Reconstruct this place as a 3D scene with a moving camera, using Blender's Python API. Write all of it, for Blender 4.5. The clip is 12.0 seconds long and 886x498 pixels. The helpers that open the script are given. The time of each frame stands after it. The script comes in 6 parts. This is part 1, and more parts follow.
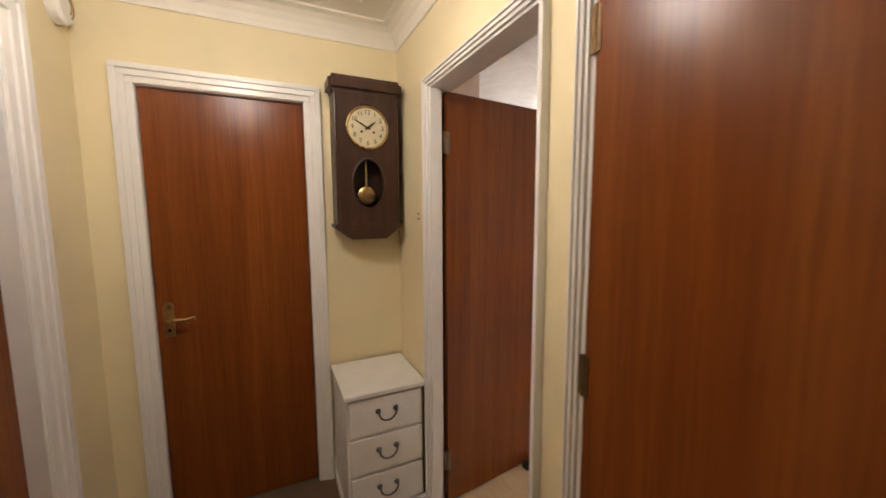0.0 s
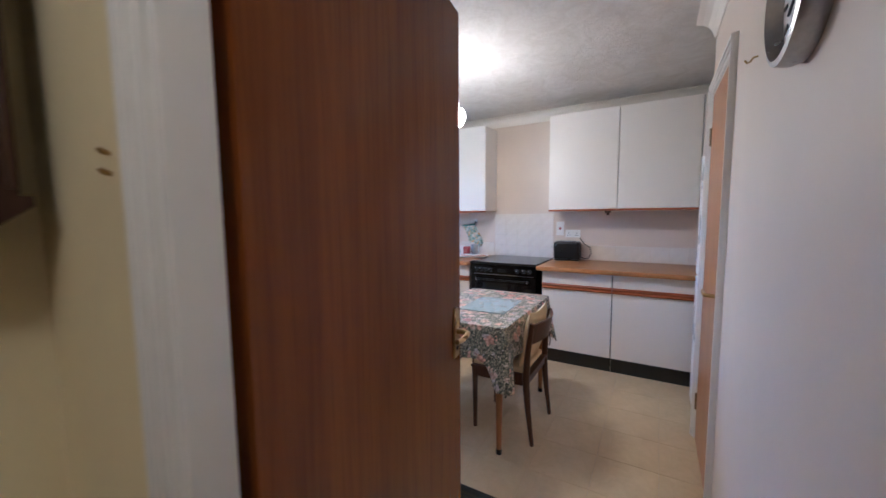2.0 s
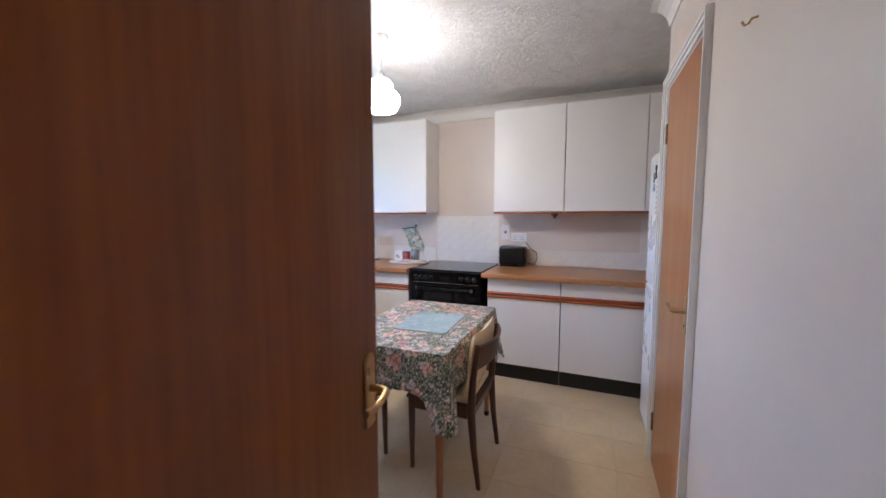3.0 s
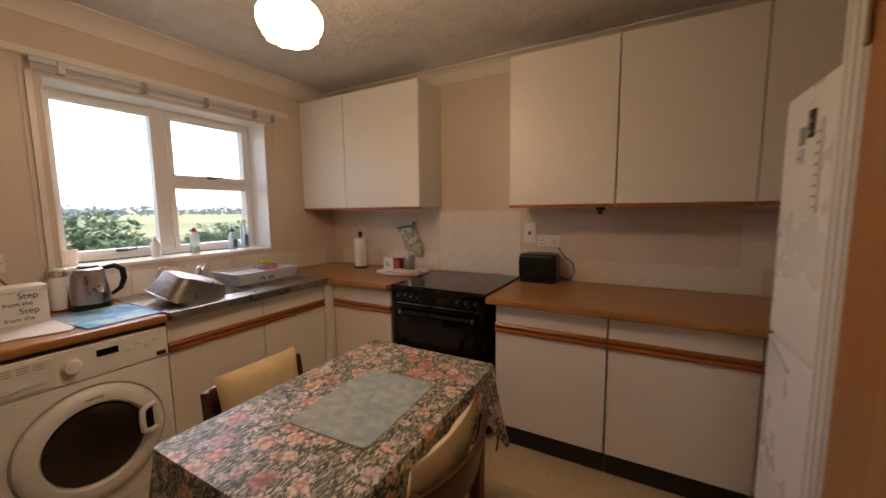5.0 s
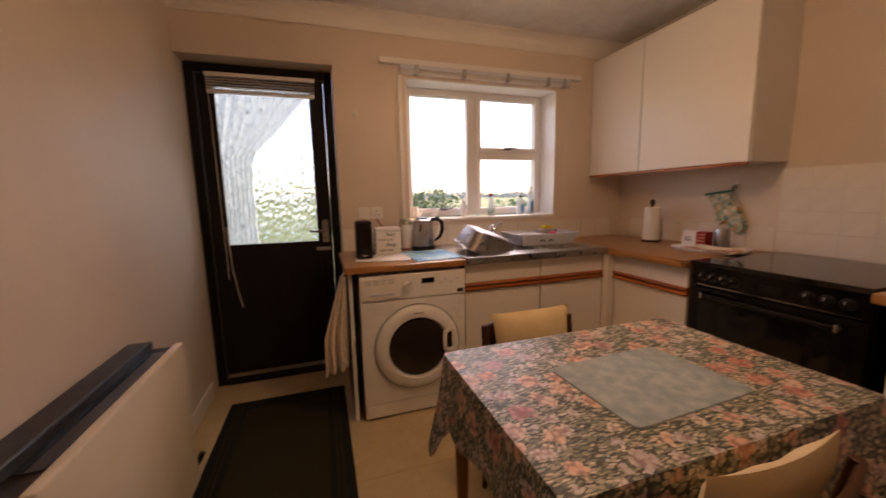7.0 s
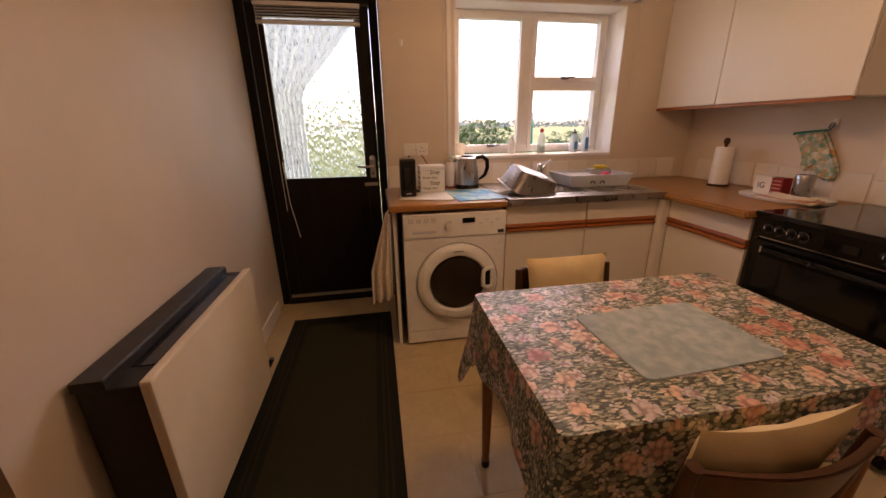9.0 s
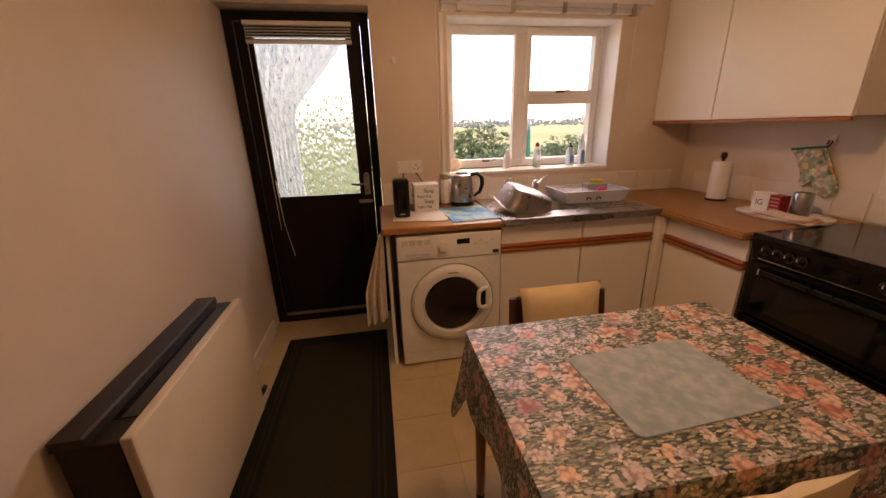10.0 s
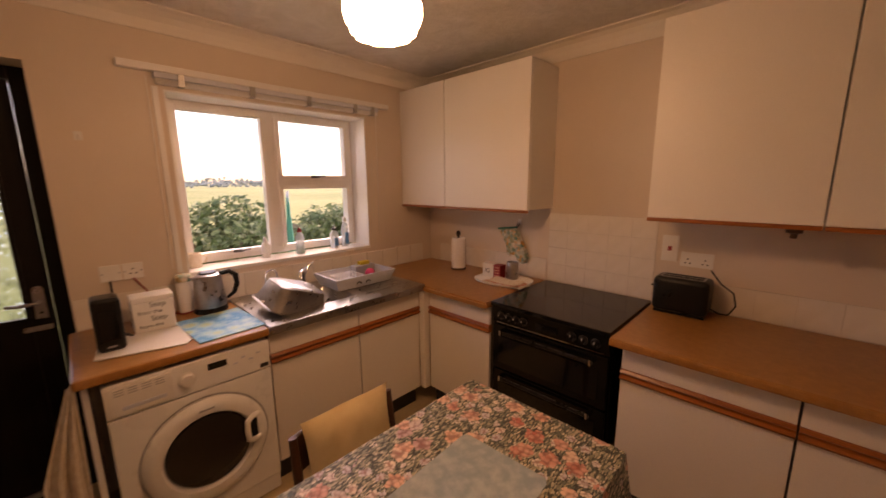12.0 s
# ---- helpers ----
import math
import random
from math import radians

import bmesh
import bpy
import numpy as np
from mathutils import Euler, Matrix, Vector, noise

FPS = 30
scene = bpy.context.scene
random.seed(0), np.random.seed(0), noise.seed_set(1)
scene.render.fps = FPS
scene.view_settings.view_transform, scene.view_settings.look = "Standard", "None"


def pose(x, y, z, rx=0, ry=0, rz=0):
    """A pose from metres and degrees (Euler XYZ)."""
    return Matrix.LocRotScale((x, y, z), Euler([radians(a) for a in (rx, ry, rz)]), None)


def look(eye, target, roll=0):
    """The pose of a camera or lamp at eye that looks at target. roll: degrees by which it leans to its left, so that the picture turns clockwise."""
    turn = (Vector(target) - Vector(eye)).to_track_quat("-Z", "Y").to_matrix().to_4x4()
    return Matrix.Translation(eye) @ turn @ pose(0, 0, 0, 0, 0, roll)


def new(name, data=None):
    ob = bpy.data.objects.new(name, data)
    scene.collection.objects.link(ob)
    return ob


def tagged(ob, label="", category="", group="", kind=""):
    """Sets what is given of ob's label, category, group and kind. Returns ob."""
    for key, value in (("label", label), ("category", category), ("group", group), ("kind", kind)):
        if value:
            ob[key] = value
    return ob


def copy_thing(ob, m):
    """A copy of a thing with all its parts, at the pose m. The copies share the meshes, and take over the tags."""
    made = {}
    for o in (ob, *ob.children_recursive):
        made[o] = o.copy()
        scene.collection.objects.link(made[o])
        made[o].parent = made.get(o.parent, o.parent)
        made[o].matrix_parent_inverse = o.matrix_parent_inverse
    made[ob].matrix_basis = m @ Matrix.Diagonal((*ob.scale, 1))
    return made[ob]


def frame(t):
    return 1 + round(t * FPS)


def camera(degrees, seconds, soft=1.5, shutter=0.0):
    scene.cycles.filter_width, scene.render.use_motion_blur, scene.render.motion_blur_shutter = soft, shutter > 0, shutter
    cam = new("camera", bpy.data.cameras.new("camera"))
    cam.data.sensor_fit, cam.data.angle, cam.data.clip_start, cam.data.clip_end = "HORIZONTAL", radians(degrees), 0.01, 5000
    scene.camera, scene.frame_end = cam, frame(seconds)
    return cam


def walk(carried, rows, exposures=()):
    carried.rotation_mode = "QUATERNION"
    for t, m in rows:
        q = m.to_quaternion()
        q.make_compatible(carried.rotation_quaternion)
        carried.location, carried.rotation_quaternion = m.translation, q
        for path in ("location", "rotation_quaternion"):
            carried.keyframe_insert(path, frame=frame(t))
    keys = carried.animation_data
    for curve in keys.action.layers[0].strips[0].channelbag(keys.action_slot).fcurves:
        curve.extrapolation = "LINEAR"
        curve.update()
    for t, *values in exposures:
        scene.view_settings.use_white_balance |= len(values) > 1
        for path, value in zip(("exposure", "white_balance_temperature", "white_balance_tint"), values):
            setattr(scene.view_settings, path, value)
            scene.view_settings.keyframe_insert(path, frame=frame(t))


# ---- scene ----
cam = camera(101.2, 12.0, shutter=0.4)

PATH = [
    (0, (-0.001, -0.666, 1.468), (0.843, 1.135, 1.256), -0.3),
    (0.5, (0.011, -0.363, 1.431), (0.85, 1.441, 1.223), -0.2),
    (1, (0.111, -0.012, 1.401), (1.123, 1.703, 1.22), -0.5),
    (1.5, (0.251, 0.261, 1.371), (1.754, 1.569, 1.196), -0.8),
    (2, (0.462, 0.4, 1.369), (2.178, 1.41, 1.189), -0.5),
    (2.5, (0.632, 0.496, 1.362), (2.443, 1.329, 1.196), -0.5),
    (3, (0.824, 0.517, 1.364), (2.674, 1.258, 1.196), -0.0),
    (3.2, (0.934, 0.504, 1.355), (2.79, 1.233, 1.196), -0.0),
    (4.8, (1.75, 0.548, 1.408), (3.53, 1.433, 1.19), -0.6),
    (5, (1.861, 0.567, 1.399), (3.599, 1.535, 1.185), -0.6),
    (5.5, (2.008, 0.615, 1.373), (3.581, 1.831, 1.161), -0.7),
    (6, (2.007, 0.639, 1.347), (3.329, 2.126, 1.149), -0.8),
    (6.5, (1.968, 0.644, 1.308), (2.972, 2.363, 1.115), -1.1),
    (7, (1.937, 0.642, 1.266), (2.557, 2.523, 0.985), -1.2),
    (7.5, (1.927, 0.637, 1.237), (2.304, 2.547, 0.781), -1.5),
    (9.3, (2.003, 0.6, 1.352), (2.321, 2.468, 0.713), -1.2),
    (9.5, (2.018, 0.612, 1.377), (2.329, 2.482, 0.737), -1.6),
    (10, (2.031, 0.656, 1.428), (2.355, 2.523, 0.789), -1.6),
    (10.5, (2.038, 0.672, 1.494), (2.551, 2.501, 0.87), -0.9),
    (11, (2.033, 0.711, 1.543), (2.943, 2.402, 0.982), -0.7),
    (11.5, (2.089, 0.733, 1.611), (3.259, 2.289, 1.157), -0.8),
    (12, (2.109, 0.801, 1.602), (3.519, 2.174, 1.242), -0.5),
]
walk(cam, [(t, look(eye, target, roll)) for t, eye, target, roll in PATH],
     [(0, 4.25, 4900, 14), (0.5, 4.05, 4600, 16), (1.0, 3.5, 4400, 16), (1.5, 3.45, 4250, 13), (3.2, 3.55, 4350, 12), (4.8, 2.25, 6700, 22), (6.0, 2.1, 7700, 32), (9.5, 2.25, 8700, 38), (12.0, 2.05, 10000, 46)])

# ---- light ----
world = bpy.data.worlds.new("overcast_sky")
scene.world = world
world.use_nodes = True
sky = world.node_tree.nodes.new("ShaderNodeTexSky")
sky.sky_type = 'NISHITA'
sky.sun_disc = False
sky.sun_elevation, sky.sun_rotation = radians(55), radians(60)
sky.dust_density, sky.air_density, sky.ozone_density = 1.5, 1.0, 1.5
world.node_tree.links.new(sky.outputs[0], world.node_tree.nodes["Background"].inputs[0])
world.node_tree.nodes["Background"].inputs[1].default_value = 0.15
sun = new("sun", bpy.data.lights.new("sun", 'SUN'))
sun.data.energy, sun.data.angle, sun.data.color = 0.9, radians(60), (1, 0.97, 0.92)
sun.matrix_world = look((8, 6, 9), (2, 0, 0))


# ---- materials ----
class N:
    """A node material under construction."""
    def __init__(self, name, rough=0.5, metal=0.0, spec=0.5):
        self.mat = bpy.data.materials.new(name)
        self.mat.use_nodes = True
        self.t = self.mat.node_tree
        self.b = self.t.nodes["Principled BSDF"]
        self.b.inputs["Roughness"].default_value = rough
        self.b.inputs["Metallic"].default_value = metal
        self.b.inputs["Specular IOR Level"].default_value = spec
        tc = self.t.nodes.new("ShaderNodeTexCoord")
        self.co = tc.outputs["Object"]

    def link(self, a, b):
        self.t.links.new(a, b)

    def scaled(self, s):
        m = self.t.nodes.new("ShaderNodeMapping")
        m.inputs["Scale"].default_value = s
        self.link(self.co, m.inputs[0])
        return m.outputs[0]

    def noise(self, scale, detail=4, co=None, rough=0.55, dist=0.0):
        n = self.t.nodes.new("ShaderNodeTexNoise")
        n.inputs["Scale"].default_value, n.inputs["Detail"].default_value = scale, detail
        n.inputs["Roughness"].default_value, n.inputs["Distortion"].default_value = rough, dist
        self.link(co or self.co, n.inputs["Vector"])
        return n.outputs["Fac"]

    def voronoi(self, scale, co=None, feature='F1'):
        n = self.t.nodes.new("ShaderNodeTexVoronoi")
        n.inputs["Scale"].default_value = scale
        n.feature = feature
        self.link(co or self.co, n.inputs["Vector"])
        return n

    def ramp(self, fac, *stops):
        r = self.t.nodes.new("ShaderNodeValToRGB")
        e = r.color_ramp.elements
        while len(e) < len(stops):
            e.new(0.5)
        for k, (p, c) in zip(e, stops):
            k.position = p
            k.color = (c, c, c, 1) if isinstance(c, (int, float)) else (*c, 1)
        self.link(fac, r.inputs[0])
        return r.outputs[0]

    def mix(self, fac, a, b, how='MIX'):
        m = self.t.nodes.new("ShaderNodeMix")
        m.data_type, m.blend_type = 'RGBA', how
        for s, v in ((m.inputs[0], fac), (m.inputs[6], a), (m.inputs[7], b)):
            if isinstance(v, (int, float)):
                s.default_value = v
            elif isinstance(v, tuple):
                s.default_value = (*v, 1)
            else:
                self.link(v, s)
        return m.outputs[2]

    def math(self, op, a, b=0.0):
        m = self.t.nodes.new("ShaderNodeMath")
        m.operation = op
        for s, v in ((m.inputs[0], a), (m.inputs[1], b)):
            if isinstance(v, (int, float)):
                s.default_value = v
            else:
                self.link(v, s)
        return m.outputs[0]

    def color(self, c):
        if isinstance(c, tuple):
            self.b.inputs["Base Color"].default_value = (*c, 1)
        else:
            self.link(c, self.b.inputs["Base Color"])
        return self

    def bump(self, h, strength=0.2, dist=0.01):
        n = self.t.nodes.new("ShaderNodeBump")
        n.inputs["Strength"].default_value, n.inputs["Distance"].default_value = strength, dist
        self.link(h, n.inputs["Height"])
        self.link(n.outputs[0], self.b.inputs["Normal"])
        return self

    def random(self):
        return self.t.nodes.new("ShaderNodeObjectInfo").outputs["Random"]


def shade_by(c, k):
    return tuple(min(1, v * k) for v in c)


def paint(name, c, rough=0.6, grain=180, bump=0.06, vary=0.07):
    n = N(name, rough)
    f = n.noise(1.6, 5)
    n.color(n.ramp(f, (0.3, shade_by(c, 1 - vary)), (0.7, shade_by(c, 1 + vary * 0.4))))
    return n.bump(n.noise(grain, 3), bump, 0.004).mat


def veneer(name, a, b, axis=2, rough=0.32, fine=26, spec=0.5):
    """Wood with grain along an axis."""
    n = N(name, rough, 0.0, spec)
    s = [fine, fine, fine]
    s[axis] = 0.55
    co = n.scaled(tuple(s))
    w = n.noise(1.0, 5, co, 0.6, 0.0)
    s2 = [fine * 9] * 3
    s2[axis] = 4
    pores = n.noise(1.0, 3, n.scaled(tuple(s2)))
    broad = n.noise(1.0, 2, n.scaled(tuple(v * 0.16 for v in s)), 0.5, 0.0)
    c = n.ramp(w, (0.25, a), (0.5, tuple((p + q) / 2 for p, q in zip(a, b))), (0.75, b))
    c = n.mix(n.ramp(pores, (0.45, 0.0), (0.7, 0.35)), c, shade_by(a, 0.55))
    c = n.mix(n.ramp(broad, (0.35, 0.0), (0.7, 0.4)), c, shade_by(a, 0.75))
    n.color(c)
    return n.mat


def plain(name, c, rough=0.4, metal=0.0, vary=0.12, scale=30, spec=0.5):
    n = N(name, rough, metal, spec)
    f = n.noise(scale, 4)
    n.color(n.ramp(f, (0.3, shade_by(c, 1 - vary)), (0.7, shade_by(c, 1 + vary * 0.5))))
    n.link(n.ramp(n.noise(scale * 0.4, 3), (0.3, max(0.02, rough * 0.85)), (0.7, min(1, rough * 1.2))), n.b.inputs["Roughness"])
    return n.mat


M_HALL = paint("hall_cream_paint", (0.80, 0.70, 0.44), 0.65)
M_HCEIL = paint("hall_ceiling_paint", (0.84, 0.80, 0.70), 0.7)
M_WALL = paint("kitchen_magnolia_paint", (0.70, 0.595, 0.49), 0.42, 120, 0.1)
M_TRIM = paint("white_gloss_paint", (0.80, 0.78, 0.75), 0.3, 60, 0.05, 0.05)
M_COVE = paint("white_coving_paint", (0.80, 0.75, 0.67), 0.55, 90, 0.05)
M_DOOR = veneer("mahogany_veneer", (0.150, 0.037, 0.004), (0.245, 0.072, 0.007), 2, 0.26, 15, 0.3)
M_DOORP = veneer("sapele_veneer_light", (0.34, 0.135, 0.035), (0.47, 0.21, 0.06))
M_DARK = veneer("dark_clock_wood", (0.030, 0.012, 0.006), (0.075, 0.03, 0.014), 2, 0.35, 40)
M_TEAK_Y = veneer("teak_rail_y", (0.28, 0.075, 0.018), (0.46, 0.15, 0.04), 1, 0.35, 60)
M_TEAK_X = veneer("teak_rail_x", (0.28, 0.075, 0.018), (0.46, 0.15, 0.04), 0, 0.35, 60)
M_CHAIR = veneer("chair_teak", (0.05, 0.016, 0.006), (0.11, 0.038, 0.013), 2, 0.35, 60)
M_TLEG = veneer("table_leg_wood", (0.26, 0.1, 0.03), (0.40, 0.18, 0.06), 2, 0.35, 60)
M_LAM = plain("cream_white_laminate", (0.80, 0.755, 0.69), 0.38, 0, 0.04, 260)
M_LAMEDGE = plain("cabinet_carcass_dark_gap", (0.10, 0.08, 0.06), 0.6)
M_KICK = plain("black_plinth", (0.012, 0.012, 0.012), 0.5)
M_WHITE = plain("white_appliance_enamel", (0.82, 0.82, 0.80), 0.28, 0, 0.03, 12)
M_WPLAST = plain("white_plastic", (0.80, 0.78, 0.74), 0.35, 0, 0.05, 12)
M_BLACK = plain("black_plastic", (0.007, 0.007, 0.007), 0.3, 0, 0.2, 50, 0.3)
M_BGLASS = plain("black_glass", (0.006, 0.006, 0.007), 0.07, 0, 0.1, 6)
M_BGLOSS = plain("black_gloss_enamel", (0.005, 0.005, 0.005), 0.16, 0, 0.2, 40, 0.3)
M_STEEL = plain("brushed_steel", (0.42, 0.41, 0.40), 0.3, 1.0, 0.12, 60)
M_CHROME = plain("chrome", (0.7, 0.7, 0.7), 0.12, 1.0, 0.05, 20)
M_BRASS = plain("aged_brass", (0.50, 0.34, 0.13), 0.3, 1.0, 0.2, 60)
M_HINGE = plain("tarnished_brass", (0.20, 0.13, 0.06), 0.4, 0.8, 0.25, 60)
M_PEWTER = plain("dark_pewter", (0.16, 0.16, 0.17), 0.35, 1.0, 0.2, 60)
M_BDOOR = veneer("dark_stained_door", (0.007, 0.005, 0.0035), (0.015, 0.010, 0.007), 2, 0.42, 40, 0.2)
M_GREY = plain("light_grey_plastic", (0.60, 0.63, 0.70), 0.4, 0, 0.06, 20)
M_RED = plain("red_card", (0.30, 0.02, 0.025), 0.5)
M_INK = plain("black_ink", (0.02, 0.02, 0.02), 0.6)
M_GREYINK = plain("grey_ink", (0.35, 0.35, 0.36), 0.6)


def make_special():
    d = {}
    n = N("artex_ceiling", 0.8)
    f = n.noise(5, 8, None, 0.7, 1.2)
    n.color(n.ramp(f, (0.3, (0.60, 0.56, 0.50)), (0.7, (0.76, 0.73, 0.68))))
    d["artex"] = n.bump(n.noise(22, 8, None, 0.7, 1.5), 0.7, 0.02).mat

    n = N("oak_laminate_worktop", 0.3)
    g = n.noise(30, 5, n.scaled((1, 1, 1)), 0.6, 0.5)
    c = n.ramp(g, (0.3, (0.33, 0.145, 0.042)), (0.7, (0.43, 0.205, 0.066)))
    n.color(n.mix(n.ramp(n.noise(320, 2), (0.45, 0.0), (0.62, 0.35)), c, (0.25, 0.115, 0.04)))
    d["worktop"] = n.mat

    n = N("vinyl_floor_tile", 0.38)
    m = n.noise(9, 6, None, 0.65, 0.8)
    c = n.ramp(m, (0.3, (0.53, 0.405, 0.23)), (0.7, (0.63, 0.495, 0.30)))
    c = n.mix(n.math('MULTIPLY', n.random(), 0.2), c, (0.52, 0.40, 0.245))
    c = n.mix(n.ramp(n.noise(60, 4), (0.55, 0.0), (0.75, 0.25)), c, (0.42, 0.31, 0.18))
    d["vinyl"] = n.color(c).bump(n.noise(40, 3), 0.05, 0.004).mat

    n = N("brown_hall_carpet", 0.95)
    f = n.noise(260, 3)
    n.color(n.mix(n.ramp(n.noise(6, 4), (0.3, 0.0), (0.7, 0.5)), n.ramp(f, (0.3, (0.12, 0.075, 0.04)), (0.7, (0.27, 0.18, 0.105))), (0.16, 0.105, 0.06)))
    d["carpet"] = n.bump(f, 0.8, 0.01).mat

    n = N("dark_rug_pile", 0.95, 0.0, 0.08)
    f = n.noise(420, 2)
    n.color(n.ramp(f, (0.3, (0.022, 0.020, 0.011)), (0.7, (0.055, 0.048, 0.027))))
    d["rug"] = n.bump(f, 0.7, 0.006).mat
    n = N("rug_border", 0.85, 0.0, 0.08)
    f = n.noise(300, 2)
    n.color(n.ramp(f, (0.3, (0.012, 0.013, 0.011)), (0.7, (0.03, 0.03, 0.026))))
    d["rugborder"] = n.bump(f, 0.5, 0.004).mat

    # floral tablecloth: roses, pale daisies and lilac blooms over dark spiky leaves
    n = N("floral_tablecloth", 0.42)
    co = n.t.nodes.new("ShaderNodeVectorMath")
    nz = n.t.nodes.new("ShaderNodeTexNoise")
    nz.inputs["Scale"].default_value, nz.inputs["Detail"].default_value = 22, 3
    n.link(n.co, nz.inputs["Vector"])
    co.operation = 'MULTIPLY_ADD'
    n.link(nz.outputs["Color"], co.inputs[0])
    co.inputs[1].default_value = (0.02, 0.02, 0.02)
    n.link(n.co, co.inputs[2])
    wob = co.outputs[0]

    def channel(socket, k):
        sp_ = n.t.nodes.new("ShaderNodeSeparateColor")
        n.link(socket, sp_.inputs[0])
        return sp_.outputs[k]

    cur = n.ramp(n.noise(70, 3), (0.35, (0.022, 0.027, 0.024)), (0.65, (0.07, 0.08, 0.066)))
    for turn, stretch, scale, reach, stops in (
            (0.5, 3.0, 46, 0.42, ((0.0, (0.07, 0.09, 0.075)), (0.5, (0.22, 0.23, 0.16)), (1.0, (0.44, 0.38, 0.25)))),
            (2.0, 3.0, 40, 0.40, ((0.0, (0.06, 0.09, 0.085)), (0.5, (0.22, 0.24, 0.18)), (1.0, (0.58, 0.50, 0.37)))),
            (-0.7, 3.2, 42, 0.34, ((0.0, (0.18, 0.20, 0.15)), (0.6, (0.52, 0.46, 0.35)), (1.0, (0.78, 0.70, 0.56))))):
        mp = n.t.nodes.new("ShaderNodeMapping")
        mp.inputs["Scale"].default_value, mp.inputs["Rotation"].default_value = (1.0, stretch, 1.6), (0.3, 0.2, turn)
        n.link(wob, mp.inputs[0])
        leaf = n.voronoi(scale, mp.outputs[0])
        lc = n.ramp(channel(leaf.outputs["Color"], 0), *stops)
        lc = n.mix(n.ramp(leaf.outputs["Distance"], (0.0, 0.55), (0.12, 0.0)), lc, (0.03, 0.035, 0.03))
        cur = n.mix(n.ramp(leaf.outputs["Distance"], (reach, 1.0), (reach + 0.05, 0.0)), cur, lc)
    for scale, off, reach, rare, stops in (
            (21, (3.1, 1.7, 0.6), 0.50, 0.25, ((0.0, (0.80, 0.70, 0.58)), (0.5, (0.55, 0.53, 0.60)), (1.0, (0.84, 0.70, 0.56)))),
            (12.5, (0.3, 0.9, 0.2), 0.53, 0.15, ((0.0, (0.78, 0.42, 0.30)), (0.35, (0.80, 0.56, 0.43)), (0.6, (0.60, 0.17, 0.13)), (0.8, (0.50, 0.46, 0.52)), (1.0, (0.82, 0.58, 0.44))))):
        mp = n.t.nodes.new("ShaderNodeMapping")
        mp.inputs["Location"].default_value = off
        n.link(wob, mp.inputs[0])
        fl = n.voronoi(scale, mp.outputs[0])
        petals = n.voronoi(scale * 4.6, mp.outputs[0])
        rag = n.math('ADD', fl.outputs["Distance"], n.math('MULTIPLY', petals.outputs["Distance"], 0.30))
        mask = n.ramp(rag, (reach, 1.0), (reach + 0.03, 0.0))
        mask = n.math('MULTIPLY', mask, n.math('GREATER_THAN', channel(fl.outputs["Color"], 2), rare))
        fc = n.ramp(channel(fl.outputs["Color"], 1), *stops)
        tone = n.ramp(channel(petals.outputs["Color"], 0), (0.0, 0.0), (1.0, 0.5))
        fc = n.mix(tone, fc, n.mix(0.6, fc, (0.90, 0.80, 0.66)))
        fc = n.mix(n.ramp(petals.outputs["Distance"], (0.35, 0.0), (0.7, 0.85)), fc, n.mix(0.75, fc, (0.16, 0.04, 0.03)))
        fc = n.mix(n.ramp(fl.outputs["Distance"], (0.04, 0.75), (0.2, 0.0)), fc, n.mix(0.6, fc, (0.34, 0.06, 0.04)))
        cur = n.mix(mask, cur, fc)
    n.color(cur)
    d["cloth"] = n.bump(n.noise(500, 2), 0.15, 0.002).mat

    n = N("cream_cushion_fabric", 0.85)
    w = n.noise(380, 2)
    n.color(n.ramp(n.noise(9, 4), (0.3, (0.68, 0.52, 0.28)), (0.7, (0.78, 0.63, 0.38))))
    d["cushion"] = n.bump(w, 0.4, 0.003).mat

    n = N("frosted_glass_board", 0.12)
    n.color(n.ramp(n.noise(26, 4), (0.4, (0.44, 0.55, 0.58)), (0.65, (0.62, 0.71, 0.73))))
    n.b.inputs["Alpha"].default_value = 0.52
    d["board"] = n.mat

    n = N("clear_glass", 0.0)
    n.color((0.95, 0.97, 0.97))
    n.b.inputs["Transmission Weight"].default_value = 1.0
    n.b.inputs["IOR"].default_value = 1.02
    d["glass"] = n.mat
    n = N("dark_door_glass", 0.05)
    n.color((0.022, 0.017, 0.014))
    d["portglass"] = n.mat
    n = N("leaf_pattern_glass", 0.12)
    n.color((0.56, 0.67, 0.70))
    n.b.inputs["Transmission Weight"].default_value = 1.0
    n.b.inputs["IOR"].default_value = 1.3
    heights = []
    for turn, scale in ((0.8, 17), (-0.7, 19)):
        mp = n.t.nodes.new("ShaderNodeMapping")
        mp.inputs["Scale"].default_value, mp.inputs["Rotation"].default_value = (2.4, 1.0, 1.0), (0, turn, 0)
        n.link(n.co, mp.inputs[0])
        heights.append(n.ramp(n.voronoi(scale, mp.outputs[0]).outputs["Distance"], (0.1, 1.0), (0.5, 0.0)))
    n.bump(n.math('MAXIMUM', *heights), 1.0, 0.07)
    d["obscure"] = n.mat
    n = N("net_curtain", 0.9)
    n.color((0.85, 0.85, 0.82))
    tr = n.t.nodes.new("ShaderNodeBsdfTranslucent")
    tr.inputs[0].default_value = (0.9, 0.9, 0.86, 1)
    mx = n.t.nodes.new("ShaderNodeMixShader")
    mx.inputs[0].default_value = 0.6
    n.b.inputs["Alpha"].default_value = 0.85
    n.link(n.b.outputs[0], mx.inputs[1])
    n.link(tr.outputs[0], mx.inputs[2])
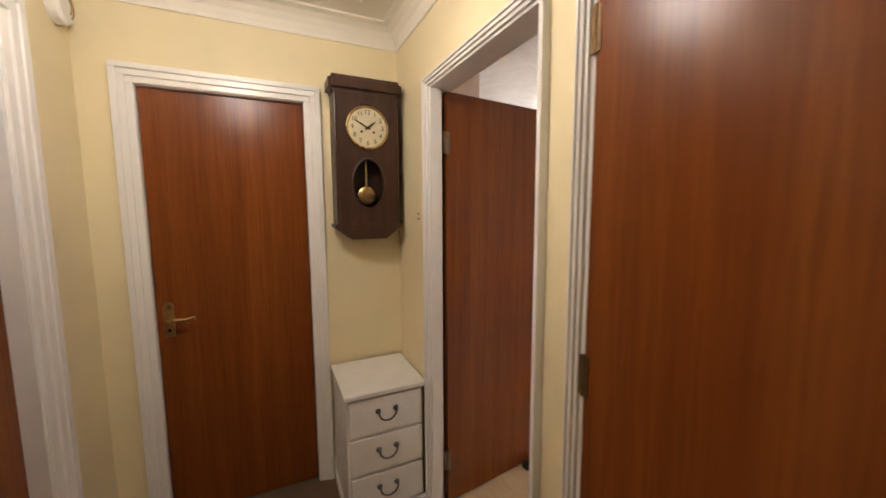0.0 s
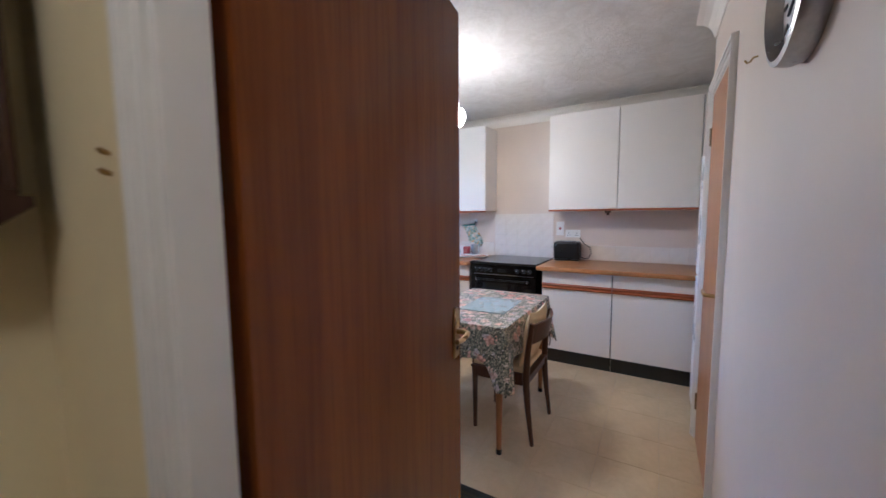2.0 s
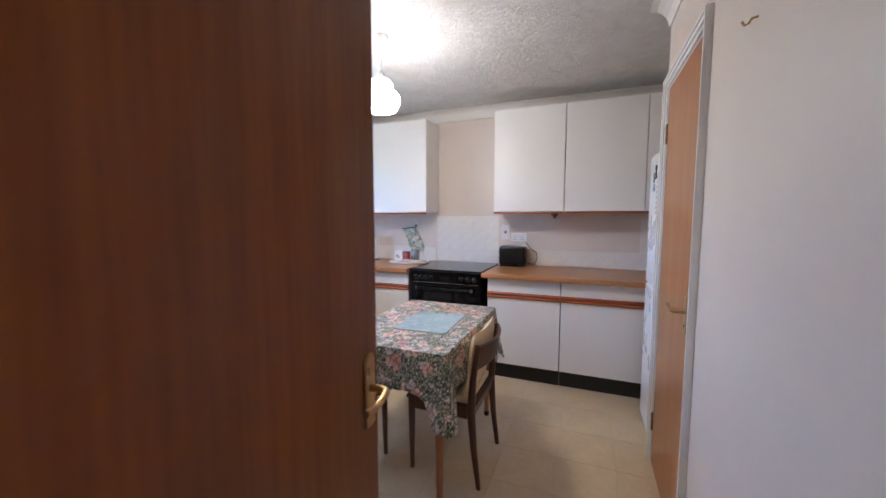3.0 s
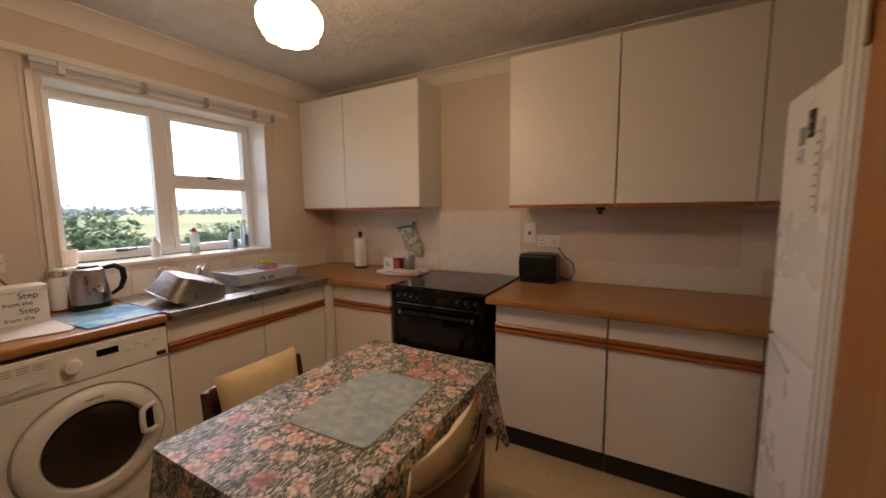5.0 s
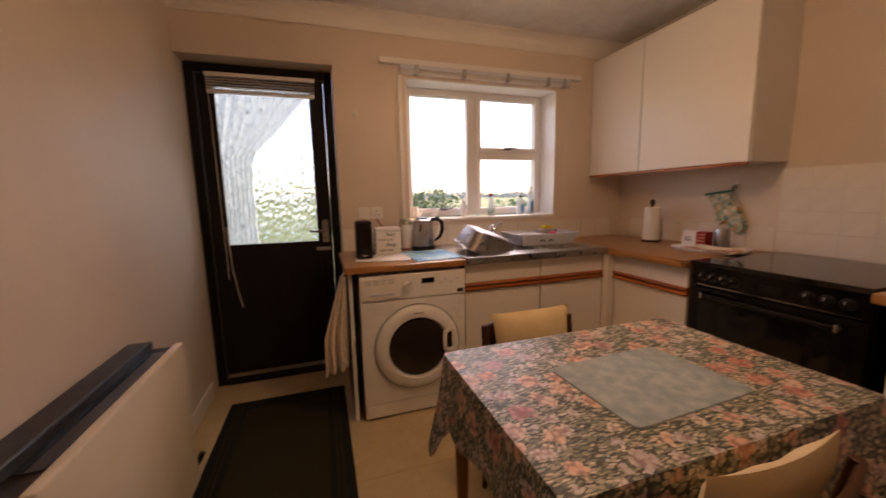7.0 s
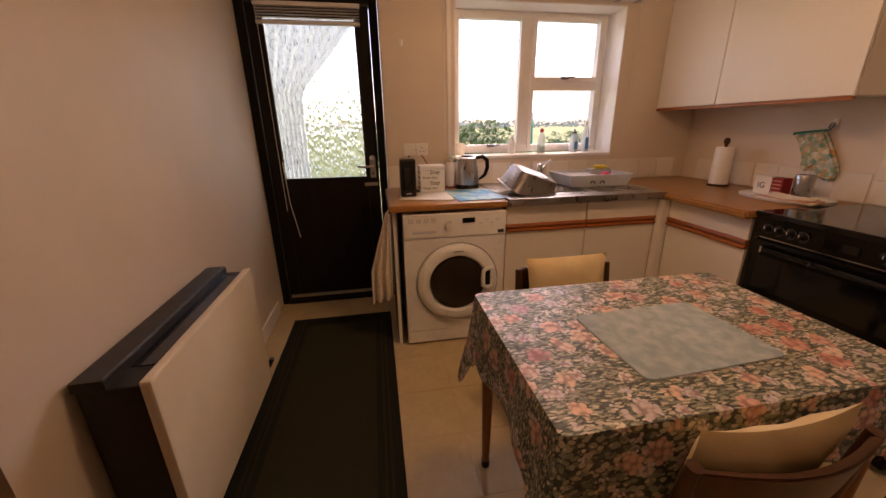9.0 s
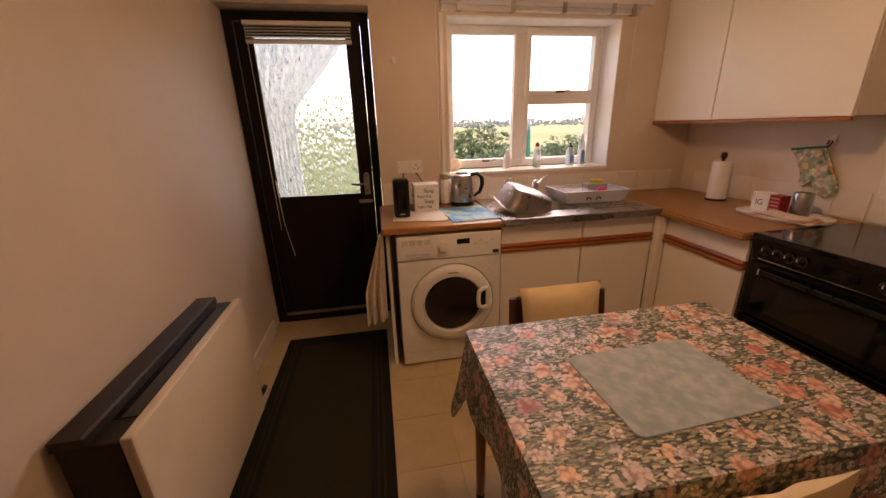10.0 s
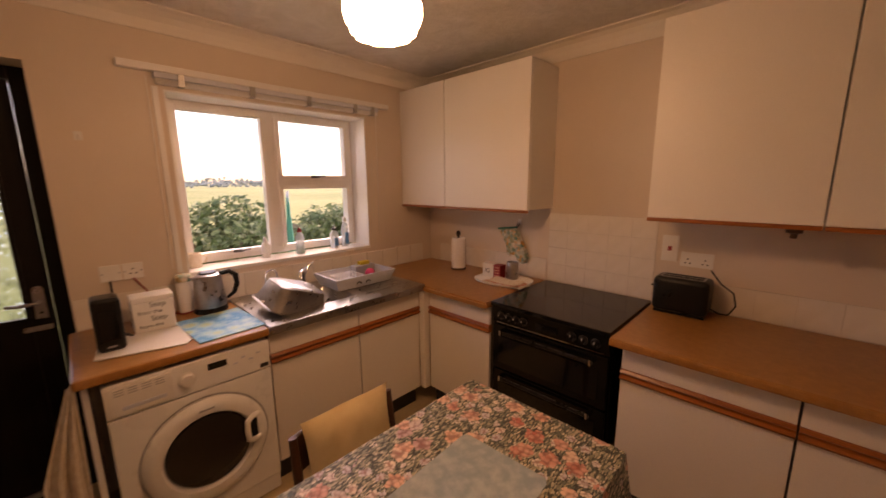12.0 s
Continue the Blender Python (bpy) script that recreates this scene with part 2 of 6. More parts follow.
    n.link(mx.outputs[0], n.t.nodes["Material Output"].inputs[0])
    d["net"] = n.mat

    n = N("lit_opal_shade", 0.3)
    n.color((0.9, 0.85, 0.75))
    n.b.inputs["Emission Color"].default_value = (1.0, 0.74, 0.46, 1)
    n.b.inputs["Emission Strength"].default_value = LAMP
    d["lit"] = n.mat
    n = N("opal_neck", 0.3)
    n.color((0.9, 0.85, 0.75))
    n.b.inputs["Emission Color"].default_value = (1.0, 0.74, 0.46, 1)
    n.b.inputs["Emission Strength"].default_value = LAMP * 0.16
    d["opal"] = n.mat
    n = N("hall_lit_shade", 0.3)
    n.b.inputs["Emission Color"].default_value = (1.0, 0.76, 0.48, 1)
    n.b.inputs["Emission Strength"].default_value = HALL_LAMP
    d["halllit"] = n.mat

    n = N("glazed_cream_tile", 0.18)
    c = n.ramp(n.noise(14, 3), (0.3, (0.76, 0.70, 0.62)), (0.7, (0.81, 0.755, 0.68)))
    n.color(n.mix(n.math('MULTIPLY', n.random(), 0.25), c, (0.74, 0.67, 0.59)))
    d["tile"] = n.mat
    d["grout"] = plain("tile_grout", (0.55, 0.49, 0.42), 0.8)

    n = N("field_grass", 0.95)
    big = n.noise(0.03, 5)
    c = n.ramp(big, (0.35, (0.16, 0.20, 0.06)), (0.6, (0.30, 0.29, 0.11)))
    n.color(n.mix(n.ramp(n.noise(2.5, 6), (0.4, 0.0), (0.7, 0.5)), c, (0.08, 0.12, 0.035)))
    d["grass"] = n.mat
    n = N("shrub_leaf", 0.6)
    r = n.t.nodes.new("ShaderNodeNewGeometry").outputs["Random Per Island"]
    n.color(n.ramp(r, (0.0, (0.035, 0.08, 0.02)), (0.6, (0.07, 0.14, 0.035)), (1.0, (0.13, 0.19, 0.05))))
    d["leaf"] = n.mat
    # tree colour paled towards blue-grey: aerial haze put into the base colour
    n = N("far_wood_haze_tint", 0.95)
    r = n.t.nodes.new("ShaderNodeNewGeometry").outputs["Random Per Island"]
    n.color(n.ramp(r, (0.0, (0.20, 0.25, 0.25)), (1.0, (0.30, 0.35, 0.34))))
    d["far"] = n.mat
    n = N("heater_cream_panel", 0.4)
    n.color(n.ramp(n.noise(4, 5), (0.3, (0.66, 0.57, 0.42)), (0.7, (0.74, 0.66, 0.52))))
    d["heater"] = n.mat
    d["heatercase"] = plain("dark_brown_enamel", (0.018, 0.014, 0.010), 0.33, 0, 0.2, 40, 0.35)
    n = N("clock_dial_paper", 0.5)
    n.color(n.ramp(n.noise(16, 4), (0.3, (0.60, 0.52, 0.32)), (0.7, (0.72, 0.65, 0.45))))
    d["dial"] = n.mat
    n = N("blue_floral_board", 0.35, 0.0, 0.2)
    v = n.voronoi(11)
    c = n.ramp(v.outputs["Distance"], (0.2, (0.55, 0.62, 0.36)), (0.4, (0.30, 0.60, 0.74)), (0.65, (0.04, 0.34, 0.68)))
    n.color(n.mix(n.ramp(n.noise(30, 3), (0.45, 0.0), (0.6, 0.45)), c, (0.42, 0.66, 0.80)))
    d["blueboard"] = n.mat
    n = N("tea_towel_cotton", 0.9)
    n.color(n.ramp(n.noise(40, 3), (0.35, (0.70, 0.60, 0.47)), (0.7, (0.80, 0.73, 0.62))))
    d["towel"] = n.bump(n.noise(300, 2), 0.4, 0.003).mat
    n = N("oven_glove_print", 0.85)
    v = n.voronoi(48)
    sp = n.t.nodes.new("ShaderNodeSeparateColor")
    n.link(v.outputs["Color"], sp.inputs[0])
    n.color(n.ramp(sp.outputs[0], (0.0, (0.10, 0.24, 0.20)), (0.35, (0.60, 0.58, 0.48)), (0.6, (0.24, 0.36, 0.26)), (0.8, (0.62, 0.32, 0.10)), (1.0, (0.70, 0.66, 0.55))))
    d["glove"] = n.mat
    n = N("green_detergent", 0.1)
    n.color((0.02, 0.36, 0.14))
    n.b.inputs["Transmission Weight"].default_value = 0.5
    d["green"] = n.mat
    n = N("clear_bottle_plastic", 0.15)
    n.color((0.75, 0.85, 0.9))
    n.b.inputs["Alpha"].default_value = 0.45
    d["clearplastic"] = n.mat
    d["blue"] = plain("blue_print", (0.05, 0.22, 0.42), 0.4)
    d["wood"] = plain("fence_wood", (0.22, 0.17, 0.12), 0.85, 0, 0.3, 8)
    d["greenpole"] = plain("green_fabric", (0.015, 0.25, 0.17), 0.7)
    d["paper"] = plain("white_paper", (0.82, 0.80, 0.77), 0.8, 0, 0.03, 40)
    d["yellow"] = plain("yellow_sponge", (0.65, 0.5, 0.05), 0.9)
    d["pink"] = plain("pink_sponge", (0.6, 0.05, 0.13), 0.8)
    d["peach"] = plain("peach_towel_stripe", (0.62, 0.33, 0.25), 0.9)
    return d


LAMP, HALL_LAMP = 11.5, 2.3
S = make_special()


# ---- building helpers ----
def box(bm, x0, x1, y0, y1, z0, z1, bevel=0.0, seg=2):
    b = bmesh.new()
    bmesh.ops.create_cube(b, size=1.0)
    for v in b.verts:
        v.co = Vector((x0 + (v.co.x + 0.5) * (x1 - x0), y0 + (v.co.y + 0.5) * (y1 - y0), z0 + (v.co.z + 0.5) * (z1 - z0)))
    if bevel:
        bmesh.ops.bevel(b, geom=b.edges[:], offset=bevel, segments=seg, affect='EDGES', profile=0.6)
    join(bm, b)
    return bm


def join(bm, other):
    me = bpy.data.meshes.new("tmp")
    other.to_mesh(me)
    other.free()
    bm.from_mesh(me)
    bpy.data.meshes.remove(me)


def lathe(bm, profile, at=(0, 0, 0), seg=32, axis='Z', wave=None):
    """Turns a profile of (radius, height) round an axis through at."""
    rings = []
    for i, (r, h) in enumerate(profile):
        ring = []
        for k in range(seg):
            a = 2 * math.pi * k / seg
            rr = r * (wave(a, i / (len(profile) - 1)) if wave else 1)
            p = (rr * math.cos(a), rr * math.sin(a), h)
            if axis == 'Y':
                p = (p[0], -h, p[1])
            if axis == 'X':
                p = (-h, p[0], p[1])
            ring.append(bm.verts.new(Vector(at) + Vector(p)))
        rings.append(ring)
    for a, b in zip(rings, rings[1:]):
        for k in range(seg):
            bm.faces.new((a[k], a[(k + 1) % seg], b[(k + 1) % seg], b[k]))
    bm.faces.new(rings[0][::-1])
    bm.faces.new(rings[-1])
    bmesh.ops.recalc_face_normals(bm, faces=bm.faces)
    return bm


def tube(bm, pts, r, seg=10):
    """A round bar along points; r is one radius or one for each point."""
    pts = [Vector(p) for p in pts]
    rs = r if isinstance(r, (list, tuple)) else [r] * len(pts)
    rings, up = [], None
    for i, p in enumerate(pts):
        d = (pts[min(i + 1, len(pts) - 1)] - pts[max(i - 1, 0)]).normalized()
        if up is None:
            up = d.orthogonal().normalized()
        up = (up - d * up.dot(d)).normalized()
        side = d.cross(up)
        rings.append([bm.verts.new(p + (up * math.cos(2 * math.pi * k / seg) + side * math.sin(2 * math.pi * k / seg)) * rs[i]) for k in range(seg)])
    for a, b in zip(rings, rings[1:]):
        for k in range(seg):
            bm.faces.new((a[k], a[(k + 1) % seg], b[(k + 1) % seg], b[k]))
    bm.faces.new(rings[0][::-1])
    bm.faces.new(rings[-1])
    bmesh.ops.recalc_face_normals(bm, faces=bm.faces)
    return bm


def slab(bm, outline, thick):
    """A plate from a closed outline of 3D points, thickened by the vector thick."""
    lo = [bm.verts.new(Vector(p)) for p in outline]
    hi = [bm.verts.new(Vector(p) + Vector(thick)) for p in outline]
    bm.faces.new(lo)
    bm.faces.new(hi[::-1])
    k = len(lo)
    for i in range(k):
        bm.faces.new((lo[i], hi[i], hi[(i + 1) % k], lo[(i + 1) % k]))
    bmesh.ops.recalc_face_normals(bm, faces=bm.faces)
    return bm


def base_of(ob):
    while ob.parent:
        ob = ob.parent
    return ob


def part(name, bm, mat, parent=None, label="", smooth=False):
    me = bpy.data.meshes.new(name)
    if parent is not None:
        bmesh.ops.transform(bm, matrix=base_of(parent).matrix_basis.inverted(), verts=bm.verts)
    if smooth:
        for f in bm.faces:
            f.smooth = True
    bm.to_mesh(me)
    bm.free()
    if smooth:
        me.set_sharp_from_angle(angle=radians(40))
    me.materials.append(mat)
    ob = new(name, me)
    ob.parent = parent
    return tagged(ob, label) if label else ob


def pbox(name, b, mat, parent=None, bevel=0.003, label=""):
    return part(name, box(bmesh.new(), *b, bevel), mat, parent, label)


def thing(name, at, label, category, group="", kind=""):
    ob = new(name)
    ob.matrix_basis = pose(*at)
    ob.empty_display_size = 0.1
    return tagged(ob, label, category, group, kind)


def structure(name, bm, mat, label, category="wall"):
    return tagged(part(name, bm, mat), label, category, kind="structure")


def arc(c, r, a0, a1, n, plane="xz"):
    out = []
    for i in range(n + 1):
        a = radians(a0 + (a1 - a0) * i / n)
        u, v = r * math.cos(a), r * math.sin(a)
        out.append((c[0] + u, c[1], c[2] + v) if plane == "xz" else (c[0], c[1] + u, c[2] + v) if plane == "yz" else (c[0] + u, c[1] + v, c[2]))
    return out


def lettering(name, txt, size, m, mat, parent):
    """Flat letters in their own mesh, set by the world matrix m."""
    cu = bpy.data.curves.new(name, 'FONT')
    cu.body, cu.size, cu.extrude, cu.align_x, cu.align_y = txt, size, 0.0004, 'CENTER', 'CENTER'
    tmp = new("tmp_letters", cu)
    me = bpy.data.meshes.new_from_object(tmp.evaluated_get(bpy.context.evaluated_depsgraph_get()))
    bpy.data.objects.remove(tmp)
    me.transform(base_of(parent).matrix_basis.inverted() @ m)
    me.materials.clear()
    me.materials.append(mat)
    ob = new(name, me)
    ob.parent = parent
    return ob


# ---- plan: kitchen x 1.18..4.45, y 0.15..3.24; hall x -0.82..0.70, y -2..1.45 ----
CEIL = 2.46
XW, XE, YS, YN = 1.18, 4.45, 0.15, 3.24
HE, HW, HN, HS = 0.65, -0.68, 1.30, -2.0
KX, MX, JY, HCEIL = 0.76, 0.705, 1.32, 2.41  # kitchen face of the partition, its middle, the jog, hall ceiling


def wall_x(name, x0, x1, y0, y1, openings, mat, label):
    """A wall that runs along x; openings are (x0, x1, z0, z1)."""
    bm, x = bmesh.new(), x0
    for a, b, lo, hi in sorted(openings):
        if a > x:
            box(bm, x, a, y0, y1, 0, CEIL)
        if lo > 0:
            box(bm, a, b, y0, y1, 0, lo)
        box(bm, a, b, y0, y1, hi, CEIL)
        x = b
    if x1 > x:
        box(bm, x, x1, y0, y1, 0, CEIL)
    return structure(name, bm, mat, label)


def wall_y(name, x0, x1, y0, y1, openings, mat, label):
    bm, y = bmesh.new(), y0
    for a, b, lo, hi in sorted(openings):
        if a > y:
            box(bm, x0, x1, y, a, 0, CEIL)
        if lo > 0:
            box(bm, x0, x1, a, b, 0, lo)
        box(bm, x0, x1, a, b, hi, CEIL)
        y = b
    if y1 > y:
        box(bm, x0, x1, y, y1, 0, CEIL)
    return structure(name, bm, mat, label)


# two-leaf partition between hall and kitchen: each side in its own paint
KD = (0.108, 0.865, 0, 2.02)
KDK = (0.108, 0.905, 0, 2.02)  # rebated for the leaf on the kitchen side
ND = (-0.83, -0.04, 0, 2.03)
wall_y("wall_hall_east", HE, MX, HS, HN + 0.1, [KD, ND], M_HALL, "cream painted hall wall with two doorways")
wall_y("wall_kitchen_west", MX, KX, 0.02, JY, [KDK], M_WALL, "magnolia kitchen wall round the hall doorway")
wall_x("wall_hall_north", HW - 0.1, HE, HN, HN + 0.1, [(-0.505, 0.18, 0, 2.01)], M_HALL, "cream painted hall end wall with cupboard doorway")
wall_y("wall_hall_west", HW - 0.1, HW, HS, HN, [(0.08, 0.86, 0, 2.03)], M_HALL, "cream painted hall wall with a doorway")
wall_x("wall_hall_south", HW - 0.1, MX, HS - 0.1, HS, [], M_HALL, "cream painted hall wall")
wall_x("wall_jog", MX, XW, JY, 1.45, [], M_WALL, "short magnolia return wall beside the open door")
wall_y("wall_west", XW - 0.12, XW, 1.45, 3.52, [], M_WALL, "magnolia wall behind the storage heater")
WIN = (2.54, 3.77, 1.09, 2.09)
BD = (XW, 2.06, 0, 2.13)
wall_x("wall_north", XW, XE + 0.15, YN, 3.52, [BD, WIN], M_WALL, "magnolia outside wall with back door and window")
EASTW = wall_y("wall_east", XE, XE + 0.15, -0.5, YN, [], M_WALL, "magnolia wall above the cooker and worktops")
PD = (2.385, 3.075, 0, 2.05)
wall_x("wall_south", MX, 3.12, YS - 0.13, YS, [PD], M_WALL, "pale wall with pantry door and clock")
wall_y("wall_alcove_side", 3.0, 3.12, -0.6, YS - 0.13, [], M_WALL, "magnolia side of the fridge alcove")
wall_x("wall_alcove_back", 3.12, XE + 0.15, -0.6, -0.5, [], M_WALL, "magnolia back of the fridge alcove")

structure("ceiling", box(bmesh.new(), MX, XE + 0.15, -0.6, 3.52, CEIL, CEIL + 0.1), S["artex"], "white textured plaster kitchen ceiling", "ceiling")
bm = box(bmesh.new(), HW - 0.1, MX, HS - 0.1, HN + 0.1, HCEIL, HCEIL + 0.15)
box(bm, HW + 0.22, HE - 0.22, HN - 0.235, HN - 0.22, HCEIL - 0.008, HCEIL + 0.004)
box(bm, HE - 0.235, HE - 0.22, HS + 0.2, HN - 0.235, HCEIL - 0.008, HCEIL + 0.004)
structure("ceiling_hall", bm, M_HCEIL, "cream white hall ceiling with a thin bead", "ceiling")
structure("floor_hall", box(bmesh.new(), HW - 0.1, MX, HS - 0.1, HN + 0.1, -0.1, 0), S["carpet"], "brown flecked hall carpet", "floor")
FLOOR = structure("floor", box(bmesh.new(), MX, XE + 0.15, -0.6, 3.52, -0.1, -0.004), S["grout"], "beige vinyl tiled kitchen floor", "floor")


def coving(name, p0, p1, inward, label, mat=None, top=CEIL):
    """A concave cornice from p0 to p1 along the wall head."""
    bm = bmesh.new()
    p0, p1, i = Vector((*p0, top)), Vector((*p1, top)), Vector((*inward, 0))
    prof = [(0, 0), (0, -0.1), (0.008, -0.1)]
    prof += [(0.1 - 0.09 * math.cos(radians(a)), -0.1 + 0.092 * math.sin(radians(a))) for a in (10, 30, 50, 70)]
    prof += [(0.1, -0.008), (0.1, 0)]
    ring = [[bm.verts.new(p + i * u + Vector((0, 0, v + (0.0 if v else 0.002)))) for u, v in prof] for p in (p0, p1)]
    for k in range(len(prof)):
        j = (k + 1) % len(prof)
        bm.faces.new((ring[0][k], ring[0][j], ring[1][j], ring[1][k]))
    bm.faces.new(ring[0])
    bm.faces.new(ring[1][::-1])
    bmesh.ops.recalc_face_normals(bm, faces=bm.faces)
    return structure(name, bm, mat or M_COVE, label, "coving")


coving("coving_north", (XW, YN), (XE, YN), (0, -1), "white plaster coving above the window")
coving("coving_east", (XE, -0.5), (XE, YN), (-1, 0), "white plaster coving above the wall units")
coving("coving_south", (KX, YS), (3.12, YS), (0, 1), "white plaster coving above the pantry door")
coving("coving_west", (XW, JY), (XW, YN), (1, 0), "white plaster coving above the heater")
coving("coving_doorway", (KX, YS), (KX, JY), (1, 0), "white plaster coving above the doorway")
coving("coving_jog", (KX, JY), (XW + 0.1, JY), (0, -1), "white plaster coving on the return wall")
coving("coving_hall_north", (HW, HN), (HE, HN), (0, -1), "white plaster coving in the hall", M_HCEIL, HCEIL)
coving("coving_hall_east", (HE, HS), (HE, HN), (-1, 0), "white plaster coving in the hall", M_HCEIL, HCEIL)
coving("coving_hall_west", (HW, HS), (HW, HN), (1, 0), "white plaster coving in the hall", M_HCEIL, HCEIL)

for nm, b in (("baseboard_west", (XW, XW + 0.016, JY, YN, 0, 0.1)), ("baseboard_south", (KX, 2.335, YS, YS + 0.016, 0, 0.1)),
              ("baseboard_hall", (0.25, HE, HN - 0.016, HN, 0, 0.1)), ("baseboard_jog", (KX + 0.015, XW, JY - 0.016, JY, 0, 0.1))):
    structure(nm, box(bmesh.new(), *b, 0.004), M_TRIM, "white painted skirting board", "baseboard")


# ---- doors ----
def architrave_y(name, x, side, y0, y1, top, parent, w=0.068, left=True, right=True):
    """Stepped architrave on a wall that runs along y; side is the way it stands out."""
    for inset, out in ((0.0, 0.012), (w * 0.33, 0.02), (w * 0.66, 0.026)):
        w -= 0.0012
        a, b = sorted((x, x + side * out))
        bm = bmesh.new()
        if left:
            box(bm, a, b, y0 - w + 0.0, y0 - inset, 0, top + inset, 0.002)
        if right:
            box(bm, a, b, y1 + inset, y1 + w, 0, top + inset, 0.002)
        box(bm, a, b, y0 - w, y1 + w, top + inset, top + w, 0.002)
        part("architrave", bm, M_TRIM, parent)


def architrave_x(name, y, side, x0, x1, top, parent, w=0.068):
    for inset, out in ((0.0, 0.012), (w * 0.33, 0.02), (w * 0.66, 0.026)):
        w -= 0.0012
        a, b = sorted((y, y + side * out))
        bm = bmesh.new()
        box(bm, x0 - w, x0 - inset, a, b, 0, top + inset, 0.002)
        box(bm, x1 + inset, x1 + w, a, b, 0, top + inset, 0.002)
        box(bm, x0 - w, x1 + w, a, b, top + inset, top + w, 0.002)
        part("architrave", bm, M_TRIM, parent)


def lever(parent, x, y, z, out, along, mat):
    """Lever handle on a long plate: out is the face's normal, along the lever's way."""
    o, a = Vector(out), Vector(along)
    c = Vector((x, y, z))
    up = Vector((0, 0, 1))
    bm = slab(bmesh.new(), [c + a * u + up * v for u, v in ((-.021, -.085), (.021, -.085), (.021, .06), (.012, .075), (-.012, .075), (-.021, .06))], o * 0.007)
    bmesh.ops.bevel(bm, geom=bm.edges[:], offset=0.0015, segments=1, affect='EDGES')
    h = part("door_handle", bm, mat, parent, "aged brass lever handle")
    pts = [c + o * 0.004, c + o * 0.03, c + o * 0.045 + a * 0.008, c + o * 0.05 + a * 0.03, c + o * 0.05 + a * 0.07 - up * 0.002, c + o * 0.048 + a * 0.108 + up * 0.004]
    part("lever", tube(bmesh.new(), pts, [0.009, 0.009, 0.009, 0.0085, 0.008, 0.007], 12), mat, h, "", True)
    part("keyhole", tube(bmesh.new(), [c + o * 0.006 - up * 0.055, c + o * 0.009 - up * 0.055], 0.007, 10), M_BLACK, h)


def hinge(parent, x, y, z, dx=0.0, dy=0.02):
    bm = tube(bmesh.new(), [(x, y, z - 0.05), (x, y, z + 0.05)], 0.006, 10)
    box(bm, x - 0.001 - abs(dx), x + 0.001 + abs(dx), y - 0.001 - abs(dy), y + 0.001 + abs(dy), z - 0.048, z + 0.048)
    part("hinge", bm, M_HINGE, parent, "worn brass butt hinge")


def door_lining_y(parent, y0, y1, top, x0, x1):
    bm = bmesh.new()
    box(bm, x0, x1, y0, y0 + 0.022, 0, top, 0.002)
    box(bm, x0, x1, y1 - 0.022, y1, 0, top, 0.002)
    box(bm, x0, x1, y0 + 0.022, y1 - 0.022, top - 0.022, top, 0.002)
    part("door_lining", bm, M_TRIM, parent)


# kitchen door, standing open into the room
kd = thing("door_1", (0.765, 0.86, 0), "mahogany veneer flush door standing open into kitchen", "door", kind="structure")
architrave_y("a", HE, -1, KD[0] + 0.01, KD[1] - 0.01, KD[3] - 0.012, kd, w=0.036)
architrave_y("a", KX, 1, KDK[0] + 0.01, KDK[1] + 0.002, KD[3] - 0.012, kd, left=False)
door_lining_y(kd, KD[0], KD[1], KD[3], HE - 0.002, MX - 0.002)
bm = box(bmesh.new(), MX - 0.001, KX + 0.002, KDK[0], KDK[0] + 0.014, 0, 2.02, 0.002)
box(bm, MX - 0.001, KX + 0.002, KDK[1] - 0.01, KDK[1], 0, 2.02, 0.002)
box(bm, MX - 0.001, KX + 0.002, KDK[0] + 0.014, KDK[1] - 0.01, 2.008, 2.02, 0.002)
part("door_rebate", bm, M_TRIM, kd)
LX, LY = 0.732, 0.851  # hinge corner of the open leaf
ang = math.atan2(0.955 - LY, 1.514 - LX)
ca, sa = math.cos(ang), math.sin(ang)


def on_leaf(u, v, z):
    """A place on the open leaf: u along it from the hinge, v across it."""
    return (LX + u * ca - v * sa, LY + u * sa + v * ca, z)


bm = box(bmesh.new(), 0, 0.788, 0, 0.04, 0.008, 1.995, 0.002)
bmesh.ops.transform(bm, matrix=pose(LX, LY, 0, 0, 0, math.degrees(ang)), verts=bm.verts)
leaf = part("leaf", bm, M_DOOR, kd, "mahogany veneer flush leaf")
lever(kd, *on_leaf(0.742, 0, 1.0), (sa, -ca, 0), (-ca, -sa, 0), M_BRASS)
lever(kd, *on_leaf(0.742, 0.04, 1.0), (-sa, ca, 0), (-ca, -sa, 0), M_BRASS)
for z in (0.24, 1.77):
    hinge(kd, LX - 0.006, LY - 0.006, z, 0.016, 0)
ws = thing("door_stop", on_leaf(0.55, -0.05, 0), "dark rubber door wedge on floor by the open door", "door stop")
bm = slab(bmesh.new(), [on_leaf(0.50, -0.012, 0), on_leaf(0.62, -0.012, 0), on_leaf(0.62, -0.012, 0.012), on_leaf(0.5, -0.012, 0.032)], (sa * 0.04, -ca * 0.04, 0))
part("wedge", bm, M_BLACK, ws)

